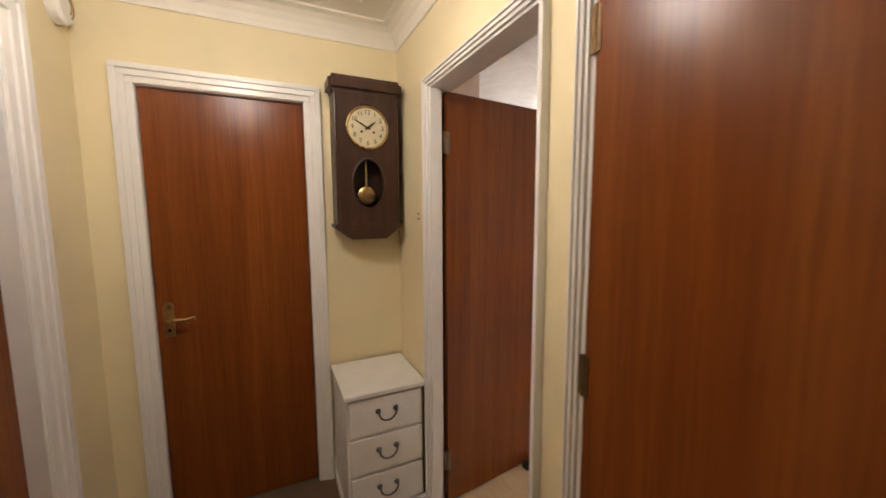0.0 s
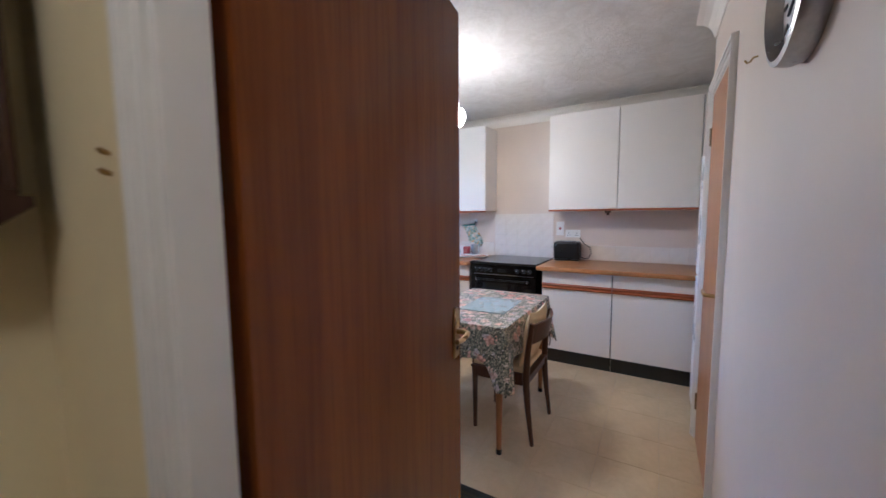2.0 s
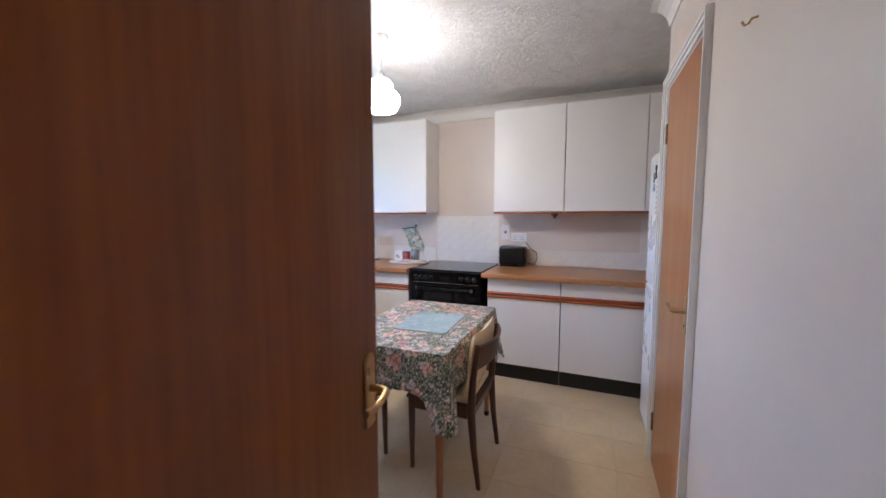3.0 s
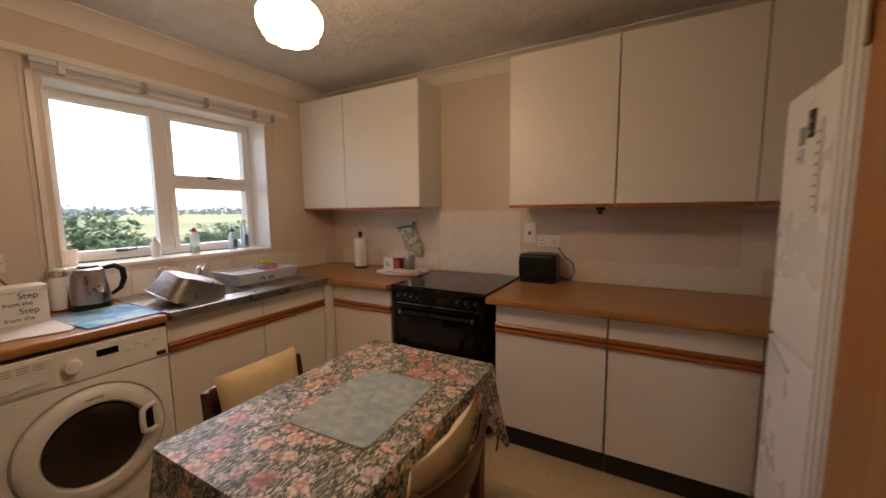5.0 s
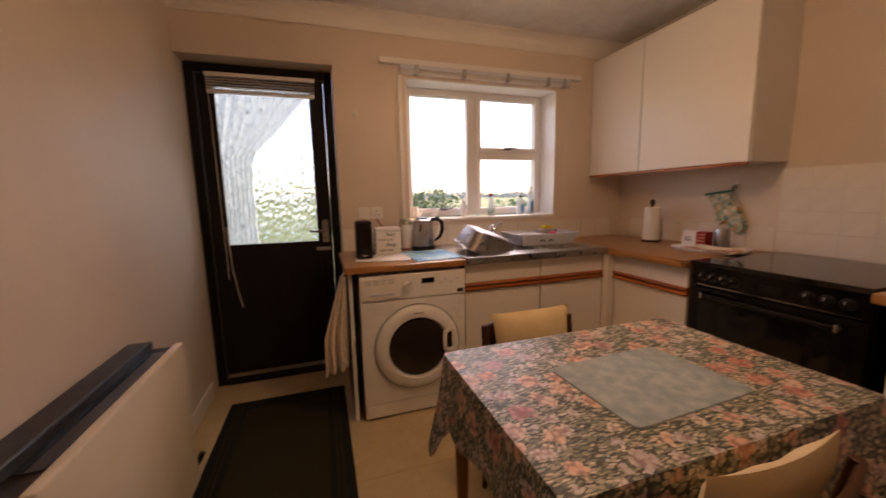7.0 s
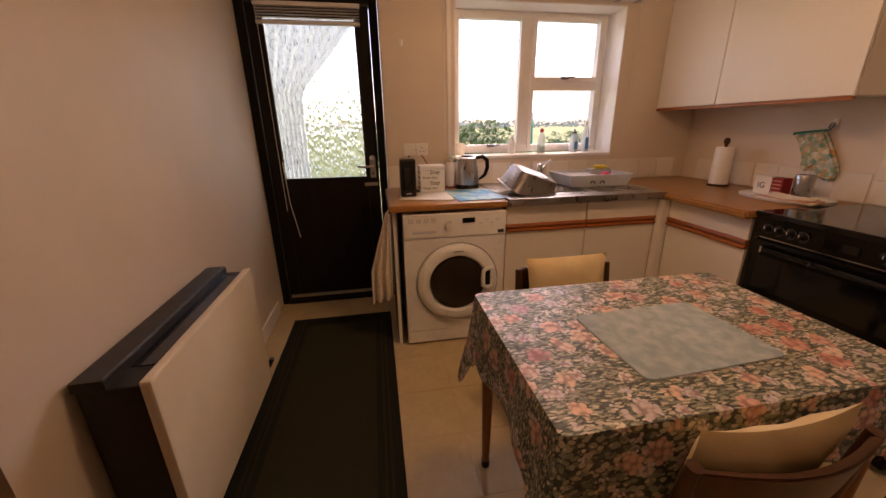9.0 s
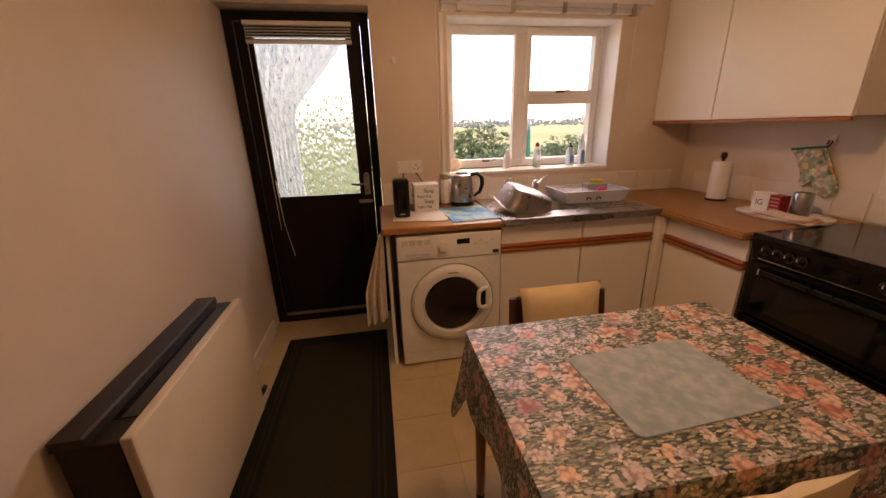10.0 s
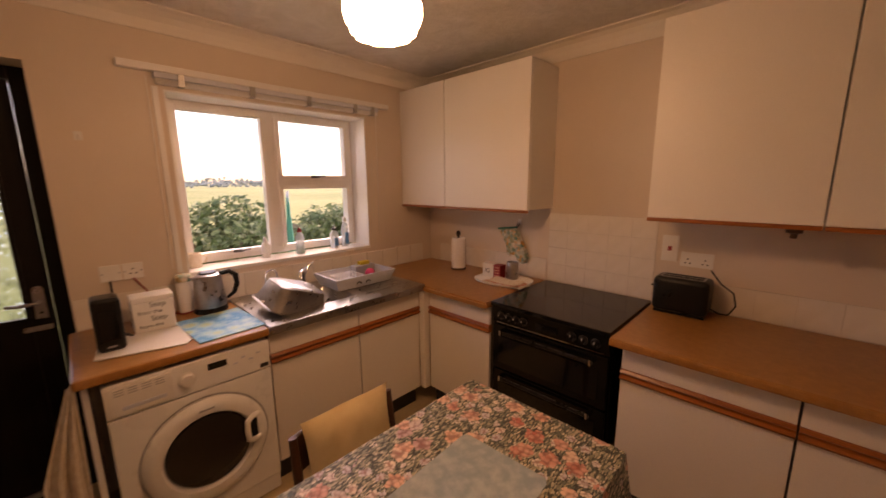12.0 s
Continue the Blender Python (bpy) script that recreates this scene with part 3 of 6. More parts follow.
# closed hall cupboard door
cd = thing("door_2", (-0.22, HN, 0), "closed mahogany veneer flush door at the hall end", "door", kind="structure")
architrave_x("a", HN, -1, -0.493, 0.168, 1.998, cd, w=0.078)
bm = bmesh.new()
for b in ((-0.505, -0.491, 0, 2.01), (0.166, 0.18, 0, 2.01)):
    box(bm, b[0], b[1], HN - 0.002, HN + 0.1, b[2], b[3], 0.002)
box(bm, -0.491, 0.166, HN - 0.002, HN + 0.1, 1.994, 2.01, 0.002)
part("door_lining", bm, M_TRIM, cd)
pbox("leaf", (-0.489, 0.164, HN + 0.022, HN + 0.06, 0.008, 1.991), M_DOOR, cd, 0.002)
lever(cd, -0.445, HN + 0.022, 0.985, (0, -1, 0), (1, 0, 0), M_BRASS)

# closed door on the hall's kitchen side, hinges towards the hall
nd = thing("door_3", (HE, -0.54, 0), "closed mahogany veneer flush door beside kitchen doorway", "door", kind="structure")
architrave_y("a", HE, -1, ND[0] + 0.01, ND[1] - 0.01, ND[3] - 0.012, nd, w=0.03)
door_lining_y(nd, ND[0], ND[1], ND[3], HE - 0.002, MX)
pbox("leaf", (HE - 0.004, HE + 0.036, ND[0] + 0.024, ND[1] - 0.024, 0.008, 2.004), M_DOOR, nd, 0.002)
for z in (1.08, 1.85):
    hinge(nd, HE - 0.006, ND[1] - 0.023, z, 0, 0.012)

# door on the other side of the hall
wd = thing("door_4", (HW, 0.57, 0), "mahogany veneer door in a white frame", "door", kind="structure")
architrave_y("a", HW, 1, 0.09, 0.85, 2.018, wd, w=0.11)
door_lining_y(wd, 0.08, 0.86, 2.03, HW - 0.1, HW + 0.002)
pbox("leaf", (HW - 0.09, HW - 0.05, 0.104, 0.836, 0.008, 2.004), M_DOOR, wd, 0.002)
hinge(wd, HW - 0.045, 0.835, 1.7, 0.012, 0)

# pantry door
pd = thing("door_5", (2.73, YS, 0), "closed light sapele veneer pantry door in white frame", "door", kind="structure")
architrave_x("a", YS, 1, PD[0] + 0.01, PD[1] - 0.01, PD[3] - 0.012, pd, w=0.048)
bm = bmesh.new()
box(bm, PD[0], PD[0] + 0.02, YS - 0.13, YS + 0.002, 0, PD[3], 0.002)
box(bm, PD[1] - 0.02, PD[1], YS - 0.13, YS + 0.002, 0, PD[3], 0.002)
box(bm, PD[0] + 0.02, PD[1] - 0.02, YS - 0.13, YS + 0.002, PD[3] - 0.02, PD[3], 0.002)
part("door_lining", bm, M_TRIM, pd)
pbox("leaf", (PD[0] + 0.023, PD[1] - 0.023, YS - 0.036, YS + 0.004, 0.008, PD[3] - 0.023), M_DOORP, pd, 0.002)
lever(pd, PD[0] + 0.08, YS + 0.004, 1.0, (0, 1, 0), (1, 0, 0), M_BRASS)
for z in (0.24, 1.8):
    hinge(pd, PD[1] - 0.022, YS + 0.008, z, 0.012, 0)

# back door: dark frame, obscured glass
bd = thing("door_6", (1.62, 3.42, 0), "dark stained back door with leaf patterned glass", "door", kind="structure")
fx0, fx1, ft = XW + 0.004, 2.056, 2.126
bm = bmesh.new()
box(bm, fx0, fx0 + 0.055, 3.38, 3.47, 0, ft, 0.003)
box(bm, fx1 - 0.055, fx1, 3.38, 3.47, 0, ft, 0.003)
box(bm, fx0 + 0.055, fx1 - 0.055, 3.38, 3.47, ft - 0.055, ft, 0.003)
part("door_frame", bm, M_BDOOR, bd)
lx0, lx1, lt = fx0 + 0.058, fx1 - 0.058, ft - 0.058
gx0, gx1, gz0, gz1 = 1.325, 1.915, 0.965, 2.0
bm = bmesh.new()
box(bm, lx0, gx0, 3.395, 3.44, 0.03, lt, 0.003)
box(bm, gx1, lx1, 3.395, 3.44, 0.03, lt, 0.003)
box(bm, gx0, gx1, 3.395, 3.44, 0.03, gz0, 0.003)
box(bm, gx0, gx1, 3.395, 3.44, gz1, lt, 0.003)
part("leaf", bm, M_BDOOR, bd)
g = pbox("pane", (gx0, gx1, 3.414, 3.42, gz0, gz1), S["obscure"], bd, 0, "obscured glass with raised leaf pattern")
bm = bmesh.new()
for b in ((gx0 - 0.004, gx0 + 0.012, gz0, gz1), (gx1 - 0.012, gx1 + 0.004, gz0, gz1), (gx0, gx1, gz0 - 0.004, gz0 + 0.012), (gx0, gx1, gz1 - 0.012, gz1 + 0.004)):
    box(bm, b[0], b[1], 3.388, 3.414, b[2], b[3], 0.002)
part("glazing_bead", bm, M_BDOOR, bd)
pbox("weather_bar", (lx0 + 0.01, lx1 - 0.01, 3.378, 3.396, 0.05, 0.075), M_STEEL, bd, 0.004, "dull aluminium weather bar")
pbox("threshold", (fx0 + 0.055, fx1 - 0.055, 3.37, 3.47, 0, 0.028), M_BDOOR, bd)
lever(bd, 1.955, 3.395, 1.05, (0, -1, 0), (-1, 0, 0), M_STEEL)
pbox("letter_bolt", (1.885, 1.985, 3.385, 3.396, 0.905, 0.93), M_STEEL, bd, 0.004)

# ---- window ----
win = thing("window_1", (3.15, 3.46, 1.09), "white framed window with a top opening light", "window", kind="structure")
wx0, wx1, wz0, wz1, wy0, wy1 = WIN[0] + 0.015, WIN[1] - 0.02, WIN[2] + 0.03, WIN[3] - 0.003, 3.43, 3.50
bm = bmesh.new()
fw = 0.05
box(bm, wx0, wx0 + fw, wy0, wy1, wz0, wz1, 0.005)
box(bm, wx1 - fw, wx1, wy0, wy1, wz0, wz1, 0.005)
box(bm, wx0 + fw, wx1 - fw, wy0, wy1, wz1 - fw, wz1, 0.005)
box(bm, wx0 + fw, wx1 - fw, wy0, wy1, wz0, wz0 + fw, 0.005)
box(bm, 3.10, 3.165, wy0, wy1, wz0 + fw, wz1 - fw, 0.005)
part("window_frame", bm, M_TRIM, win)


def sash(x0, x1, z0, z1, w=0.035, nm="sash"):
    b = bmesh.new()
    box(b, x0, x0 + w, wy0 - 0.012, wy0 + 0.04, z0, z1, 0.004)
    box(b, x1 - w, x1, wy0 - 0.012, wy0 + 0.04, z0, z1, 0.004)
    box(b, x0 + w, x1 - w, wy0 - 0.012, wy0 + 0.04, z0, z0 + w, 0.004)
    box(b, x0 + w, x1 - w, wy0 - 0.012, wy0 + 0.04, z1 - w, z1, 0.004)
    s = part(nm, b, M_TRIM, win)
    p = part("pane", box(bmesh.new(), x0 + w, x1 - w, wy0 + 0.012, wy0 + 0.016, z0 + w, z1 - w), S["glass"], s)
    p.visible_shadow = False


sash(wx0 + 0.025, 3.105, wz0 + 0.025, wz1 - 0.025)
sash(3.16, wx1 - 0.025, 1.625, wz1 - 0.025)
sash(3.16, wx1 - 0.025, wz0 + 0.025, 1.595, 0.03)
pbox("transom", (3.165, wx1 - fw, wy0, wy1, 1.588, 1.632), M_TRIM, win)
for cx, cz in ((2.86, wz0 + 0.05), (3.43, 1.65)):
    h = pbox("window_catch", (cx - 0.03, cx + 0.03, wy0 - 0.03, wy0 - 0.012, cz - 0.008, cz + 0.012), M_PEWTER, win, 0.004, "dark metal window catch")
    part("catch_lever", tube(bmesh.new(), [(cx, wy0 - 0.03, cz), (cx + 0.02, wy0 - 0.04, cz + 0.004), (cx + 0.07, wy0 - 0.04, cz + 0.008)], 0.006, 8), M_PEWTER, h)
pbox("window_sill", (WIN[0] - 0.0, WIN[1] + 0.0, YN - 0.012, wy0, WIN[2], WIN[2] + 0.022), M_TRIM, win, 0.005)
bm = bmesh.new()
box(bm, WIN[0], WIN[0] + 0.008, YN - 0.004, wy0, WIN[2] + 0.022, WIN[3])
box(bm, WIN[1] - 0.008, WIN[1], YN - 0.004, wy0, WIN[2] + 0.022, WIN[3])
box(bm, WIN[0] + 0.008, WIN[1] - 0.008, YN - 0.004, wy0, WIN[3] - 0.008, WIN[3])
part("reveal", bm, M_TRIM, win)

pel = thing("pelmet", (3.17, YN, 2.15), "white blind headrail board above the window", "pelmet")
pbox("board", (2.36, 3.97, YN - 0.045, YN, 2.165, 2.20), M_TRIM, pel, 0.004)
bl = thing("roller_blind", (3.17, YN, 2.1), "rolled up blind of grey white slats", "blind")
pbox("headrail", (2.50, 3.87, YN - 0.05, YN - 0.004, 2.135, 2.163), M_GREY, bl, 0.004)
for k in range(4):
    pbox("slat", (2.505, 3.865, YN - 0.047, YN - 0.008, 2.108 + k * 0.0068, 2.112 + k * 0.0068), M_TRIM, bl, 0.001)
for x in (2.6, 2.95, 3.3, 3.65, 3.8):
    pbox("bracket", (x, x + 0.03, YN - 0.053, YN - 0.004, 2.104, 2.165), M_STEEL, bl, 0.002)
for x, z1 in ((2.47, 1.15), (3.86, 1.2)):
    part("cord", tube(bmesh.new(), [(x, YN - 0.02, 2.14), (x, YN - 0.012, z1)], 0.002, 6), M_TRIM, bl)
pbox("blind_track", (2.49, 2.515, YN - 0.012, YN, 1.12, 2.1), M_TRIM, bl, 0.002)
db = thing("door_blind", (1.62, 3.38, 1.96), "raised slatted blind on the back door", "blind")
pbox("headrail", (1.30, 1.945, 3.355, 3.386, 2.045, 2.07), M_TRIM, db)
for k in range(5):
    pbox("slat", (1.305, 1.94, 3.358, 3.384, 1.965 + k * 0.016, 1.969 + k * 0.016), M_TRIM if k % 2 else M_GREY, db, 0.001)
pbox("bottom_rail", (1.305, 1.94, 3.356, 3.386, 1.945, 1.963), M_TRIM, db)
part("cord", tube(bmesh.new(), [(1.31, 3.372, 2.05), (1.315, 3.37, 1.4), (1.32, 3.37, 0.75)], 0.002, 6), M_TRIM, db)
part("cord", tube(bmesh.new(), [(1.335, 3.372, 1.1), (1.35, 3.36, 0.8), (1.39, 3.35, 0.55)], 0.0025, 6), M_TRIM, db)
hk = thing("wall_hook", (2.19, YN, 1.83), "small white hook on magnolia wall", "hook")
pbox("plate", (2.175, 2.205, YN - 0.006, YN, 1.81, 1.85), M_WPLAST, hk)
part("peg", tube(bmesh.new(), [(2.19, YN - 0.005, 1.82), (2.19, YN - 0.025, 1.82), (2.19, YN - 0.03, 1.835)], 0.005, 8), M_WPLAST, hk)

# plain walls that close the rooms behind the shut doors
for nm, b in (("wall_behind_cupboard", (HW - 0.1, XW - 0.12, 1.45, 1.55, 0, CEIL)), ("wall_behind_side_door", (MX + 0.03, MX + 0.1, -1.0, 0.02, 0, CEIL)),
              ("wall_behind_hall_door", (HW - 0.22, HW - 0.14, -0.1, 1.2, 0, CEIL)), ("wall_behind_pantry", (2.25, 3.0, -0.12, -0.05, 0, CEIL))):
    structure(nm, box(bmesh.new(), *b), M_HALL, "plain painted wall behind a shut door")

# ---- kitchen units ----
FX, FY = 3.79, 2.625       # door faces on the cooker side and on the sink side
TOPX, TOPY = 3.735, 2.59    # worktop fronts


def base_unit_e(y0, y1, label):
    u = thing("base_cabinet", (4.1, (y0 + y1) / 2, 0), label, "cabinet", "base cabinets")
    pbox("body", (FX + 0.019, XE - 0.01, y0 + 0.001, y1 - 0.001, 0.14, 0.864), M_LAMEDGE, u, 0)
    pbox("door", (FX, FX + 0.018, y0 + 0.002, y1 - 0.002, 0.14, 0.703), M_LAM, u, 0.0025)
    pbox("drawer_front", (FX, FX + 0.018, y0 + 0.002, y1 - 0.002, 0.753, 0.862), M_LAM, u, 0.0025)
    bm = slab(bmesh.new(), [(FX + 0.02, y0 + 0.001, 0.752), (FX - 0.006, y0 + 0.001, 0.752), (FX - 0.016, y0 + 0.001, 0.740), (FX - 0.004, y0 + 0.001, 0.732), (FX - 0.004, y0 + 0.001, 0.722), (FX - 0.018, y0 + 0.001, 0.714), (FX - 0.012, y0 + 0.001, 0.704), (FX + 0.02, y0 + 0.001, 0.704)], (0, y1 - y0 - 0.002, 0))
    part("handle_rail", bm, M_TEAK_Y, u, "grooved teak handle rail")
    pbox("plinth", (FX + 0.055, FX + 0.07, y0, y1, 0, 0.139), M_KICK, u, 0, "black plinth")
    return u


def base_unit_n(x0, x1, label):
    u = thing("base_cabinet", ((x0 + x1) / 2, 2.9, 0), label, "cabinet", "base cabinets")
    pbox("body", (x0 + 0.001, x1 - 0.001, FY + 0.019, YN - 0.01, 0.14, 0.74), M_LAMEDGE, u, 0)
    pbox("door", (x0 + 0.002, x1 - 0.002, FY, FY + 0.018, 0.14, 0.703), M_LAM, u, 0.0025)
    pbox("drawer_front", (x0 + 0.002, x1 - 0.002, FY, FY + 0.018, 0.753, 0.862), M_LAM, u, 0.0025)
    bm = slab(bmesh.new(), [(x0 + 0.001, FY + 0.02, 0.752), (x0 + 0.001, FY - 0.006, 0.752), (x0 + 0.001, FY - 0.016, 0.740), (x0 + 0.001, FY - 0.004, 0.732), (x0 + 0.001, FY - 0.004, 0.722), (x0 + 0.001, FY - 0.018, 0.714), (x0 + 0.001, FY - 0.012, 0.704), (x0 + 0.001, FY + 0.02, 0.704)], (x1 - x0 - 0.002, 0, 0))
    part("handle_rail", bm, M_TEAK_X, u, "grooved teak handle rail")
    pbox("plinth", (x0, x1, FY + 0.055, FY + 0.07, 0, 0.139), M_KICK, u, 0, "black plinth")
    return u


base_unit_e(0.71, 1.30, "cream white base cabinet with teak rail beside cooker")
base_unit_e(0.11, 0.706, "cream white base cabinet with teak rail near fridge")
base_unit_e(2.05, 2.575, "cream white corner base cabinet with teak rail")
base_unit_n(2.724, 3.245, "cream white sink cabinet with teak handle rail")
base_unit_n(3.249, 3.735, "cream white sink cabinet in the corner")
pbox_post = thing("corner_post", (3.785, 2.6, 0), "cream white filler post in the cabinet corner", "filler post")
pbox("post", (3.737, 3.79, 2.577, 2.625, 0.14, 0.862), M_LAM, pbox_post)
fil = thing("end_panel", (3.85, 0.05, 0), "cream white filler panel beside fridge", "panel")
pbox("panel", (FX + 0.004, FX + 0.03, -0.45, 0.106, 0.14, 0.864), M_LAM, fil)


def wall_unit(y0, y1, label, end=False):
    u = thing("wall_cabinet", (4.3, (y0 + y1) / 2, 1.40), label, "cabinet", "wall cabinets")
    pbox("body", (4.137, XE - 0.004, y0 + 0.0005, y1 - 0.0005, 1.425, 2.325), M_LAM, u, 0.001)
    pbox("door", (4.116, 4.134, y0 + 0.0012, y1 - 0.0012, 1.425, 2.325), M_LAM, u, 0.0025)
    pbox("light_rail", (4.112, 4.132, y0 + 0.0005, y1 - 0.0005, 1.405, 1.423), M_TEAK_Y, u, 0.004, "teak bottom rail")
    return u


for y0, y1, l in ((2.735, 3.235, "cream white wall cabinet in the window corner"), (2.015, 2.731, "cream white wall cabinet beside cooker recess"),
                  (0.722, 1.335, "cream white wall cabinet above the toaster"), (0.11, 0.718, "cream white wall cabinet over worktop"), (-0.49, 0.106, "cream white wall cabinet above the fridge")):
    wall_unit(y0, y1, l)
kn = thing("under_cabinet_knob", (4.2, 0.80, 1.40), "dark round knob under the wall cabinet", "knob")
part("knob", lathe(bmesh.new(), [(0.012, -0.005), (0.012, 0.012), (0.026, 0.018), (0.028, 0.032), (0.02, 0.042), (0.004, 0.045)], (4.16, 0.80, 1.37), 20), M_DARK, kn, "", True)

# worktops with rolled fronts
wt = thing("worktop", (4.1, 0.7, 0.865), "oak effect laminate worktop with rolled front", "worktop")
pbox("top", (TOPX, XE - 0.002, -0.45, 1.345, 0.866, 0.905), S["worktop"], wt, 0.012)
wt = thing("worktop", (4.1, 2.6, 0.865), "oak effect laminate worktop in the corner", "worktop")
bm = slab(bmesh.new(), [(TOPX, 2.04, 0.866), (XE - 0.002, 2.04, 0.866), (XE - 0.002, YN - 0.002, 0.866), (3.76, YN - 0.002, 0.866), (3.76, TOPY, 0.866), (TOPX, TOPY, 0.866)], (0, 0, 0.039))
bmesh.ops.bevel(bm, geom=bm.edges[:], offset=0.01, segments=2, affect='EDGES')
part("top", bm, S["worktop"], wt)
wt = thing("worktop", (2.38, 2.9, 0.865), "oak effect laminate worktop over washing machine", "worktop")
pbox("top", (2.03, 2.722, TOPY, YN - 0.002, 0.866, 0.905), S["worktop"], wt, 0.012)
ep = thing("end_panel", (2.07, 2.9, 0), "white edged dark panel beside washing machine", "panel")
pbox("panel", (2.052, 2.068, 2.66, YN - 0.02, 0, 0.865), M_LAMEDGE, ep, 0)
pbox("edge_strip", (2.050, 2.070, 2.645, 2.66, 0, 0.865), M_TRIM, ep, 0.001, "white edge strip")

# steel sink top with bowl, basin rim and drainer ribs
sk = thing("sink", (3.24, 2.9, 0.87), "stainless steel sink top with bowl and drainer", "sink")
bm = bmesh.new()
bx0, bx1, by0, by1 = 2.90, 3.30, 2.72, 3.08
for b in ((2.724, bx0, TOPY - 0.003, YN - 0.004), (bx1, 3.758, TOPY - 0.003, YN - 0.004), (bx0, bx1, TOPY - 0.003, by0), (bx0, bx1, by1, YN - 0.004)):
    box(bm, b[0], b[1], b[2], b[3], 0.880, 0.911)
part("deck", bm, M_STEEL, sk)
pbox("front_edge", (2.724, 3.758, TOPY - 0.008, TOPY + 0.01, 0.868, 0.913), M_STEEL, sk, 0.006)
bm = bmesh.new()
loops = []
for z, ins in ((0.912, -0.012), (0.913, 0.0), (0.895, 0.012), (0.77, 0.03), (0.755, 0.07)):
    ring = []
    x0, x1, y0, y1, r = bx0 + ins, bx1 - ins, by0 + ins, by1 - ins, 0.07
    for cx, cy, a0 in ((x1 - r, y1 - r, 0), (x0 + r, y1 - r, 90), (x0 + r, y0 + r, 180), (x1 - r, y0 + r, 270)):
        for k in range(6):
            a = radians(a0 + 90 * k / 5)
            ring.append(bm.verts.new((cx + r * math.cos(a), cy + r * math.sin(a), z)))
    loops.append(ring)
for a, b in zip(loops, loops[1:]):
    for k in range(len(a)):
        bm.faces.new((a[k], a[(k + 1) % len(a)], b[(k + 1) % len(a)], b[k]))
bm.faces.new(loops[-1])
part("bowl", bm, M_STEEL, sk, "", True)
for k in range(7):
    pbox("drainer_rib", (3.36, 3.70, 2.70 + k * 0.055, 2.715 + k * 0.055, 0.909, 0.916), M_STEEL, sk, 0.003)
tp = thing("mixer_tap", (3.15, 3.13, 0.91), "chrome swivel mixer tap behind the sink", "tap")
part("base", lathe(bmesh.new(), [(0.028, 0), (0.028, 0.012), (0.02, 0.02), (0.018, 0.08), (0.02, 0.1), (0.008, 0.108)], (3.15, 3.13, 0.909), 20), M_CHROME, tp, "", True)
part("spout", tube(bmesh.new(), [(3.15, 3.13, 0.98), (3.14, 3.10, 1.03), (3.11, 3.04, 1.06), (3.07, 2.98, 1.055), (3.06, 2.965, 1.02)], [0.014, 0.014, 0.013, 0.012, 0.012], 12), M_CHROME, tp, "", True)
part("lever", tube(bmesh.new(), [(3.16, 3.13, 1.01), (3.20, 3.13, 1.06), (3.23, 3.13, 1.075)], [0.013, 0.009, 0.007], 10), M_CHROME, tp, "", True)
ft = thing("filter_tap", (2.92, 3.15, 0.91), "slim chrome swan neck drinking tap", "tap")
part("neck", tube(bmesh.new(), [(2.92, 3.15, 0.909), (2.92, 3.15, 1.03)] + arc((2.955, 3.15, 1.03), 0.035, 180, 0, 8) + [(2.99, 3.15, 0.995)], 0.0055, 10), M_CHROME, ft, "", True)

# ---- cooker ----
ck = thing("cooker", (4.1, 1.695, 0), "black freestanding electric cooker with ceramic hob", "cooker")
c0, c1 = 1.352, 2.034
pbox("body", (3.83, XE - 0.02, c0, c1, 0.02, 0.885), M_BGLOSS, ck, 0.004)
pbox("hob", (3.775, XE - 0.03, c0 - 0.0, c1, 0.886, 0.912), M_BGLASS, ck, 0.005, "black glass ceramic hob")
bm = slab(bmesh.new(), [(3.80, c0 + 0.004, 0.78), (3.785, c0 + 0.004, 0.884), (3.83, c0 + 0.004, 0.884), (3.83, c0 + 0.004, 0.78)], (0, c1 - c0 - 0.008, 0))
cp = part("control_panel", bm, M_BGLOSS, ck)
for y in (1.42, 1.48, 1.54, 1.82, 1.87, 1.92, 1.97):
    k = part("knob", lathe(bmesh.new(), [(0.021, 0), (0.021, 0.006), (0.016, 0.008), (0.015, 0.026), (0.004, 0.028)], (3.794, y, 0.835), 18, 'X'), M_BLACK, cp, "", True)
    part("knob_ring", tube(bmesh.new(), arc((3.790, y, 0.835), 0.0225, 0, 360, 20, "yz"), 0.0018, 6), M_PEWTER, cp, "dull metal knob ring", True)
    pbox("knob_mark", (3.7645, 3.7665, y - 0.0015, y + 0.0015, 0.837, 0.849), M_TRIM, cp, 0)
pbox("panel_strip", (3.7985, 3.8015, c0 + 0.03, c1 - 0.03, 0.786, 0.790), M_CHROME, cp, 0)
pbox("clock_display", (3.786, 3.79, 1.62, 1.74, 0.815, 0.852), M_BGLASS, cp, 0.001)
for z0, z1 in ((0.50, 0.775), (0.07, 0.49)):
    dr = pbox("oven_door", (3.795, 3.829, c0 + 0.006, c1 - 0.006, z0, z1), M_BGLOSS, ck, 0.004)
    pbox("door_glass", (3.792, 3.796, c0 + 0.05, c1 - 0.05, z0 + 0.04, z1 - 0.07), M_BGLASS, dr, 0.001)
    part("handle", tube(bmesh.new(), [(3.765, c0 + 0.07, z1 - 0.035), (3.765, c1 - 0.07, z1 - 0.035)], 0.009, 10), M_BLACK, dr, "", True)
    for y in (c0 + 0.08, c1 - 0.08):
        pbox("handle_bracket", (3.756, 3.797, y - 0.006, y + 0.006, z1 - 0.05, z1 - 0.018), M_CHROME, dr, 0.003)

